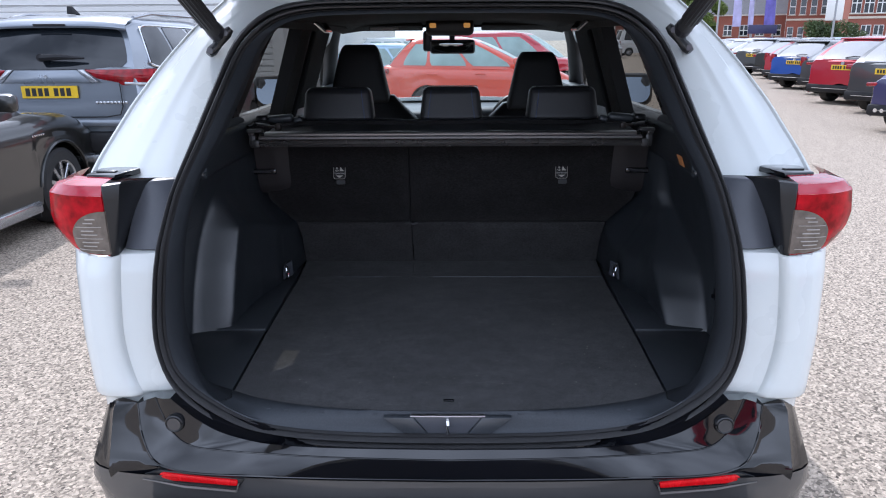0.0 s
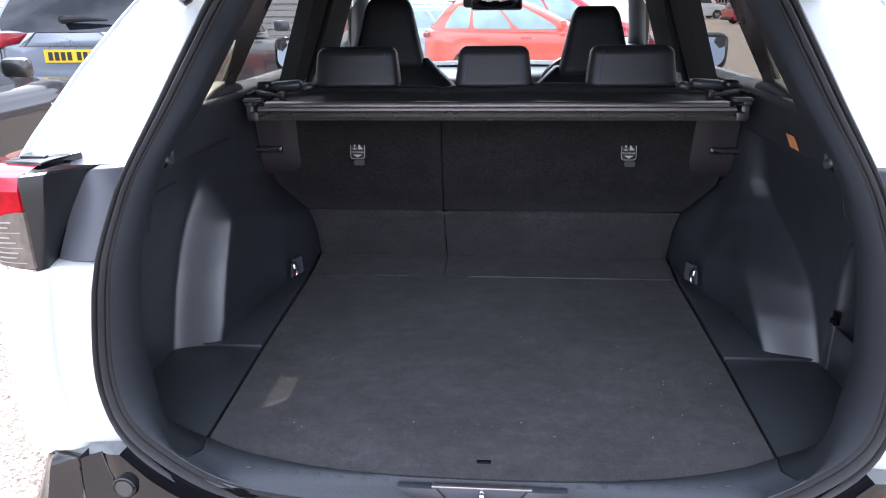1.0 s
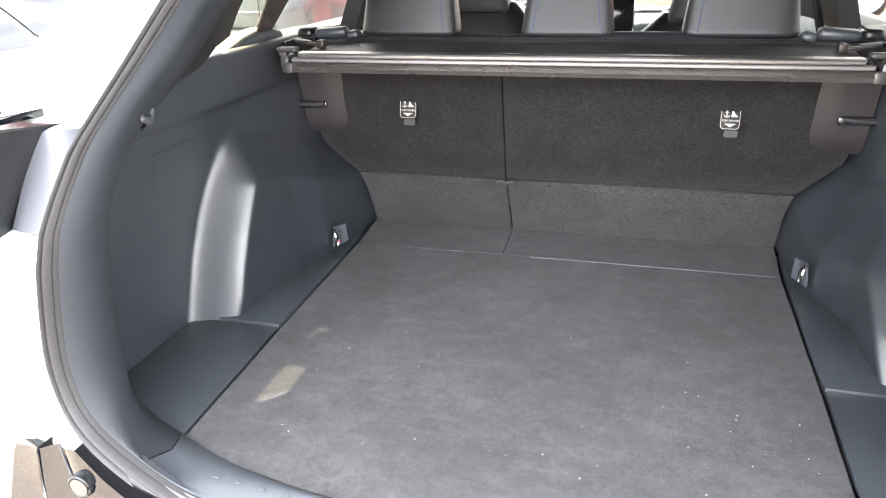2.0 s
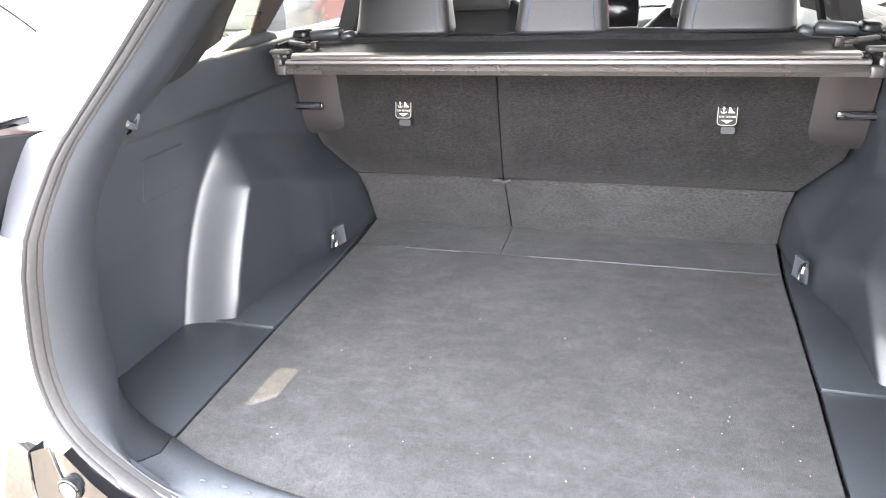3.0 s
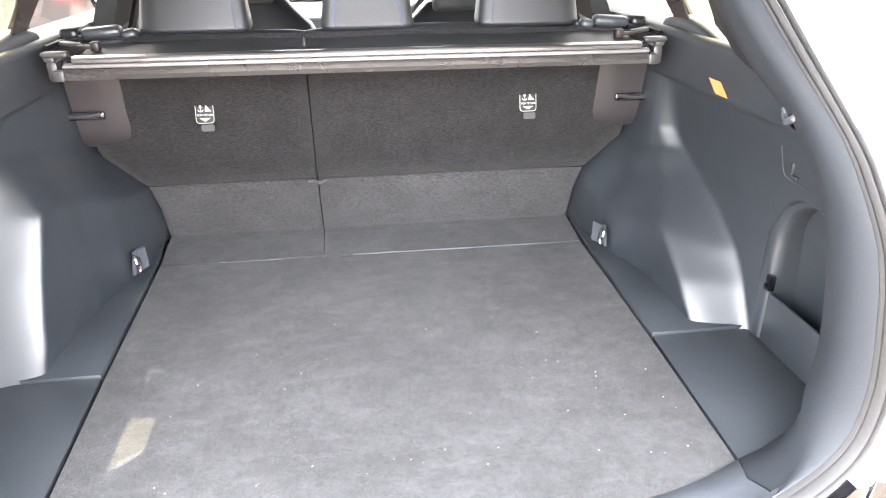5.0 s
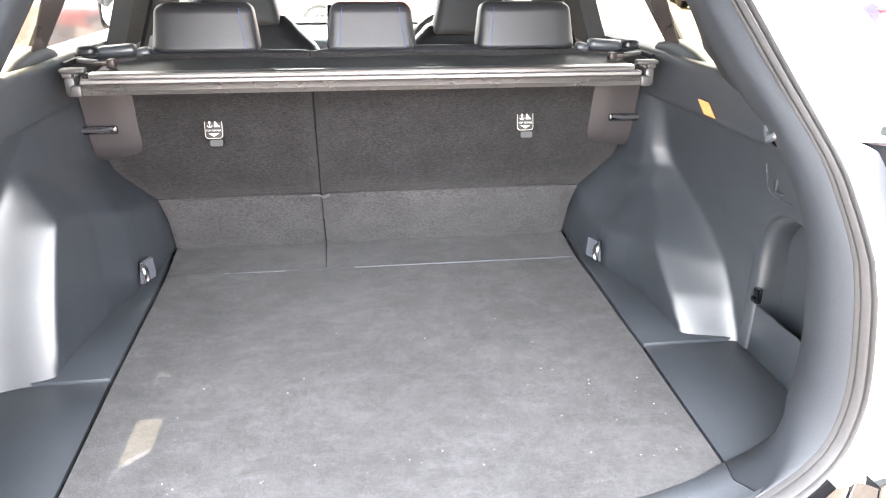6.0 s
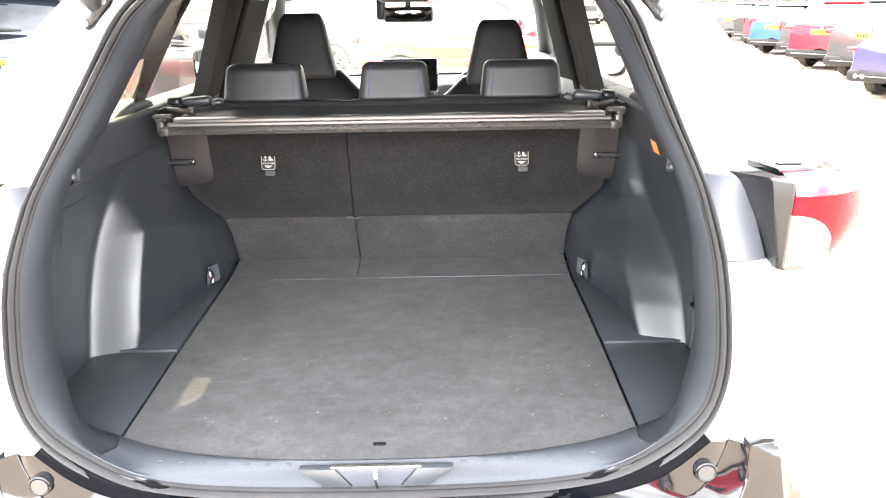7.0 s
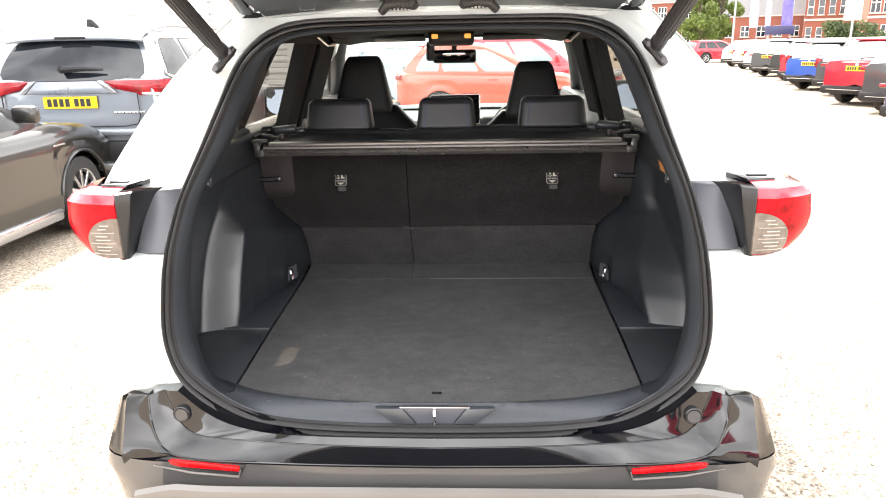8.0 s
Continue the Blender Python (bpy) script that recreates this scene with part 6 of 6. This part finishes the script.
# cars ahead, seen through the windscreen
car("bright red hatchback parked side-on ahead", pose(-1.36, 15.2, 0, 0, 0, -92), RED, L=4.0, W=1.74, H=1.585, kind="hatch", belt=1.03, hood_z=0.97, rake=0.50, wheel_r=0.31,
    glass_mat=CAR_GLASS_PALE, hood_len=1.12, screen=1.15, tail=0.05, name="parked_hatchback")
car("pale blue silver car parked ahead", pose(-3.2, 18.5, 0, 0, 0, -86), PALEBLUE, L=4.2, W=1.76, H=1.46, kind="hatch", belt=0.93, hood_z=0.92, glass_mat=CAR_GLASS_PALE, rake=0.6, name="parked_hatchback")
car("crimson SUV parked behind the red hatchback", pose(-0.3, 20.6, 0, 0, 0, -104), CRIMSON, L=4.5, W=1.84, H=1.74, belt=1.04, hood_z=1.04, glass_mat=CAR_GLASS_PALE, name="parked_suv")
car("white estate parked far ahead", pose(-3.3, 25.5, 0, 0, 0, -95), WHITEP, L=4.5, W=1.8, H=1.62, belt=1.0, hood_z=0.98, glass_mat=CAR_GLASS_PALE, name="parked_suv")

# the red hatchback parked opposite the open boot
car("red hatchback parked behind, mirrored in the gloss black bumper", pose(5.4, -6.4, 0, 0, 0, 90), CRIMSON, L=4.0, W=1.75, H=1.48, kind="hatch", belt=0.92, hood_z=0.90, rake=0.5, name="parked_hatchback")

# the long row on the right
ROW = [
    ("violet navy coupe with twin exhausts in the row", 7.35, 11.4, NAVY, 1.42, "hatch", "wide", True),
    ("dark grey SUV in the row of parked cars", 8.6, 14.5, DGREY, 1.68, "suv", "wrap", False),
    ("crimson SUV with a dark rear window in the row", 8.95, 16.9, CRIMSON, 1.66, "suv", "wide", False),
    ("dark green-black hatchback in the row", 9.95, 19.5, DGREY, 1.50, "hatch", "tall", False),
    ("bright blue crossover in the row", 10.2, 22.0, BLUE, 1.56, "suv", "tall", False),
    ("red hatchback in the row", 11.1, 24.6, CRIMSON, 1.52, "hatch", "tall", False),
    ("black crossover in the row", 11.9, 27.4, BLACK, 1.56, "hatch", "wrap", False),
    ("dark crossover with red lamps in the row", 12.3, 30.4, DGREY, 1.60, "suv", "wide", False),
    ("white hatchback in the row", 13.4, 34.2, WHITEP, 1.50, "hatch", "tall", False),
    ("silver hatchback in the row", 14.2, 38.0, SILVERP, 1.50, "hatch", "tall", False),
    ("white crossover at the far end of the row", 15.0, 42.0, WHITEP, 1.58, "suv", "wrap", False),
]
for lab, x, y, c, h, kd, lm, ex in ROW:
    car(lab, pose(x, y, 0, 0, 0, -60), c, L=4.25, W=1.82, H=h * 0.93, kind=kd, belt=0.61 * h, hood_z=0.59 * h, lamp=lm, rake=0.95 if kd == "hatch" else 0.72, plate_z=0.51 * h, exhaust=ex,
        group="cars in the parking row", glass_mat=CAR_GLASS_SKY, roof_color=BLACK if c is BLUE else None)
for lab, x, y, a, c in (("silver car in the back row", 18.5, 26.0, 150, SILVERP), ("pale car in the back row", 20.5, 32.0, 150, WHITEP), ("dark SUV in the back row", 20.5, 44.0, 100, DGREY),
                        ("pale blue car in the back row", 25.0, 46.0, 100, PALEBLUE), ("red coupe side-on at the far end", 14.8, 50.0, -80, CRIMSON), ("grey saloon at the far end", 13.0, 62.0, 170, SILVERP),
                        ("white car in the back row", 29.0, 47.0, 100, WHITEP), ("white hatchback parked by the hedge", 26.5, 52.0, 100, WHITEP), ("silver hatchback parked by the hedge", 29.3, 53.0, 100, SILVERP),
                        ("pale car parked by the sign board", 24.2, 51.0, 95, SILVERP), ("white car parked by the sign board", 21.8, 50.0, 95, WHITEP), ("dark SUV parked before the banners", 21.4, 43.0, 150, DGREY)):
    car(lab, pose(x, y, 0, 0, 0, a), c, L=4.3, W=1.8, H=1.5, kind="hatch", glass_mat=CAR_GLASS, group="cars in the back row")

# ---------------------------------------------------------------- buildings and planting
CLAD = mat("white_profiled_cladding", (0.62, 0.63, 0.63), 0.45, var=0.06, fine=40, coarse=0.5)
shed = tagged(thing("warehouse", "white warehouse wall of horizontal profiled cladding", "building"), kind="structure")
rows = []
z = 0.0
while z < 7.0:
    for dz, dy in ((0.0, 0.02), (0.018, 0.02), (0.03, -0.035), (0.125, -0.03), (0.135, -0.005), (0.15, -0.03), (0.235, -0.035), (0.249, 0.02)):
        rows.append([(x, 15.6 + dy, z + dz) for x in (-40, -3.8)])
    z += 0.25
part("cladding", grid(rows), CLAD, shed, smooth=False)
part("downpipe", tube([(-5.55, 15.5, 0), (-5.55, 15.5, 7)], 0.055, 10), CLAD, shed)
part("corner_flashing", box(0.25, 0.25, 7.0, (-3.75, 15.65, 3.5), 0.01), CLAD, shed)
part("side_wall", box(0.2, 30, 7.0, (-3.85, 30.8, 3.5), 0.0), CLAD, shed)

BRICK = mat("red_brick", (0.25, 0.085, 0.058), 0.85, var=0.3, fine=14, coarse=0.5, bump=0.2)
STONE = mat("pale_stone_trim", (0.55, 0.50, 0.42), 0.8, var=0.15, fine=10, coarse=1)
WINFRAME = mat("white_window_frame", (0.78, 0.78, 0.76), 0.5, var=0.03)
SLATE = mat("slate_roof", (0.10, 0.10, 0.11), 0.7, var=0.25, fine=8, coarse=1)


def building(label, m, w, d, storeys, sh, bays, win_w, win_h, roof_h, wall=BRICK, nx=3):
    root = thing("brick_building", label, "building")
    root.matrix_world = m
    H = storeys * sh
    part("wall", box(w, d, H, (0, d / 2, H / 2), 0.0), wall, root, smooth=False)
    part("roof", prism([(-0.4, H), (d + 0.4, H), (d / 2, H + roof_h)], "x", -w / 2 - 0.3, w / 2 + 0.3), SLATE, root, smooth=False)
    part("eaves", box(w + 0.5, 0.3, 0.25, (0, -0.1, H - 0.05), 0.02, 1), WINFRAME, root)
    for st in range(storeys):
        part("string_course", box(w + 0.06, 0.08, 0.22, (0, -0.03, st * sh + 0.3), 0.01, 1), STONE, root)
        for k in range(bays):
            x = -w / 2 + (k + 0.5) * w / bays
            zc = st * sh + sh * 0.55
            wd = part("window", box(win_w, 0.10, win_h, (x, -0.0, zc), 0.01, 1), WINFRAME, root)
            for i in range(nx):
                for j in range(2):
                    part("pane", box(win_w / nx - 0.09, 0.02, win_h / 2 - 0.09, (x + (i - (nx - 1) / 2) * win_w / nx, -0.052, zc + (j - 0.5) * win_h / 2), 0.0), CAR_GLASS, wd, smooth=False)
            part("sill", box(win_w + 0.2, 0.2, 0.1, (x, -0.06, zc - win_h / 2 - 0.05), 0.01, 1), STONE, wd)
    return root


building("long red brick building with rows of white sash windows", pose(45.0, 70.4, 0, 0, 0, -22), 14, 10, 3, 3.0, 13, 0.85, 1.9, 3.0, nx=2)
building("red brick Victorian building with bay windows and stone trim", pose(42.2, 88.0, 0, 0, 0, -25), 5.6, 9, 3, 3.2, 5, 0.65, 1.8, 4.0, nx=1)
building("low brick building with a grey slate roof", pose(36.6, 94.0, 0, 0, 0, -20), 9.5, 9, 1, 4.3, 5, 1.0, 1.3, 3.0, nx=2)
building("tall brick terrace beyond the trees", pose(29.5, 108.0, 0, 0, 0, -15), 12, 9, 2, 3.4, 7, 1.2, 1.6, 3.0)

LEAF = mat("green_foliage", (0.115, 0.165, 0.030), 0.55, var=0.5, fine=2.0, coarse=0.6)
LEAF_D = mat("dark_hedge_foliage", (0.055, 0.085, 0.025), 0.6, var=0.5, fine=2.0, coarse=0.6)
BARK = mat("bark", (0.10, 0.075, 0.055), 0.9, var=0.3, fine=15, bump=0.4)


def leaves(centres, n, size, seed):
    r = random.Random(seed)
    verts, faces = [], []
    for _ in range(n):
        cx, cy, cz, rad = r.choice(centres)
        d = Vector((r.gauss(0, 1), r.gauss(0, 1), r.gauss(0, 1))).normalized() * rad * (r.random() ** 0.35)
        p = Vector((cx, cy, cz)) + d
        a = Vector((r.gauss(0, 1), r.gauss(0, 1), r.gauss(0, 1))).normalized()
        b = a.orthogonal().normalized()
        c = a.cross(b)
        s = size * r.uniform(0.6, 1.4)
        i = len(verts)
        verts += [p - b * s, p - c * s * 0.5 + a * s * 0.15, p + b * s, p + c * s * 0.5 + a * s * 0.15]
        faces.append((i, i + 1, i + 2, i + 3))
    me = bpy.data.meshes.new("crown")
    me.from_pydata([tuple(v) for v in verts], [], faces)
    return me


def tree(label, x, y, h, spread, seed, n=5000):
    r = random.Random(seed)
    root = thing("tree", label, "tree", "trees behind the car park")
    root.matrix_world = pose(x, y, 0)
    bms = [tube([(0, 0, 0), (0.05, 0, h * 0.25), (-0.05, 0.05, h * 0.5), (0, 0, h * 0.85)], [0.22, 0.18, 0.12, 0.04], 8)]
    cs = []
    for k in range(16):
        a, zz = r.uniform(0, 6.28), h * r.uniform(0.25, 0.95)
        rr = spread * r.uniform(0.3, 0.85) * (1.15 - abs(zz / h - 0.5))
        c = (rr * math.cos(a), rr * math.sin(a), zz)
        bms.append(tube([(0, 0, zz * 0.7), (c[0] * 0.5, c[1] * 0.5, zz * 0.85), c], [0.07, 0.05, 0.02], 6))
        cs.append((*c, spread * r.uniform(0.28, 0.5)))
    part("trunk", merge(*bms), BARK, root)
    me = leaves(cs, n, 0.11, seed)
    me.materials.append(LEAF)
    cr = new("crown", me)
    cr.parent = root
    return root


tree("broad leafy green tree behind the parked cars", 26.9, 80, 8.0, 2.1, 3, 16000)
tree("leafy green tree behind the parked cars", 24.4, 82, 7.6, 2.2, 5, 14000)
tree("leafy green tree behind the parked cars", 23.4, 76, 6.4, 1.7, 7, 9000)
for lab, x, y, w, hh, sd in (("clipped green hedge in front of the brick building", 31.5, 62.0, 3.9, 2.9, 11), ("low green hedge", 35.0, 66.0, 2.4, 2.1, 12)):
    r = random.Random(sd)
    cs = [(x - w / 2 + w * r.random(), y + r.uniform(-0.4, 0.4), r.uniform(0.4, hh - 0.45), 0.5) for _ in range(40)]
    me = leaves(cs, 9000, 0.10, sd)
    me.materials.append(LEAF_D)
    tagged(new("hedge", me), lab, "hedge", kind="stuff")

BANNER = mat("purple_banner_cloth", (0.14, 0.12, 0.42), 0.7, var=0.5, fine=1.5, coarse=0.7)
BANNER2 = mat("lilac_banner_cloth", (0.42, 0.40, 0.62), 0.7, var=0.3, fine=1.5, coarse=0.7)
POLE = mat("grey_pole", (0.30, 0.31, 0.32), 0.4, metal=0.6)
for lab, x, y, w, h, mt in (("lilac feather banner on a pole", 26.5, 70, 0.75, 7.4, BANNER2), ("purple feather banner on a pole", 27.8, 70, 0.45, 7.4, BANNER2), ("large purple banner flag", 29.55, 70, 0.95, 7.6, BANNER)):
    b = thing("banner_flag", lab, "banner", "banners")
    b.matrix_world = pose(x, y, 0)
    part("pole", tube([(w / 2, 0, 0), (w / 2, 0, h)], 0.05, 8), POLE, b)
    part("cloth", thick(grid([[(-w / 2 + w * u, 0.10 * math.sin(u * 5 + v * 4), 2.5 + (h - 2.5) * v) for u in np.linspace(0, 1, 7)] for v in np.linspace(0, 1, 10)]), 0.01), mt, b)
sb = thing("sign_board", "dark blue sign board on posts", "sign")
sb.matrix_world = pose(27.35, 66, 0)
part("panel", box(2.55, 0.12, 0.75, (0, 0, 2.2), 0.02), mat("dark_blue_board", (0.03, 0.03, 0.09), 0.4, var=0.2), sb)
for s in (1, -1):
    part("post", tube([(s * 1.0, 0.1, 0), (s * 1.0, 0.1, 1.9)], 0.06, 8), POLE, sb)
for x, y, h in ((21.2, 60, 7.0), (29.5, 58, 7.5)):
    lp = tagged(thing("street_lamp", "grey steel street lamp post", "street lamp", "lamp posts"))
    lp.matrix_world = pose(x, y, 0)
    part("post", tube([(0, 0, 0), (0, 0, h)], [0.09, 0.06], 10), POLE, lp)
    part("head", box(0.25, 0.6, 0.12, (0, -0.3, h), 0.04), POLE, lp)
wb_ = thing("white_sign_board", "white sign board on the lamp post", "sign")
wb_.matrix_world = pose(33.5, 66.0, 0)
part("panel", box(1.5, 0.12, 2.6, (0, 0, 4.2), 0.03), WINFRAME, wb_)
part("post", tube([(0, 0.1, 0), (0, 0.1, 5)], 0.07, 8), POLE, wb_)

van = car("white van parked at the far end of the car park", pose(14.5, 66.0, 0, 0, 0, -85), WHITEP, L=5.2, W=1.95, H=2.3, belt=1.3, hood_z=1.15, name="parked_van", group="cars in the back row")
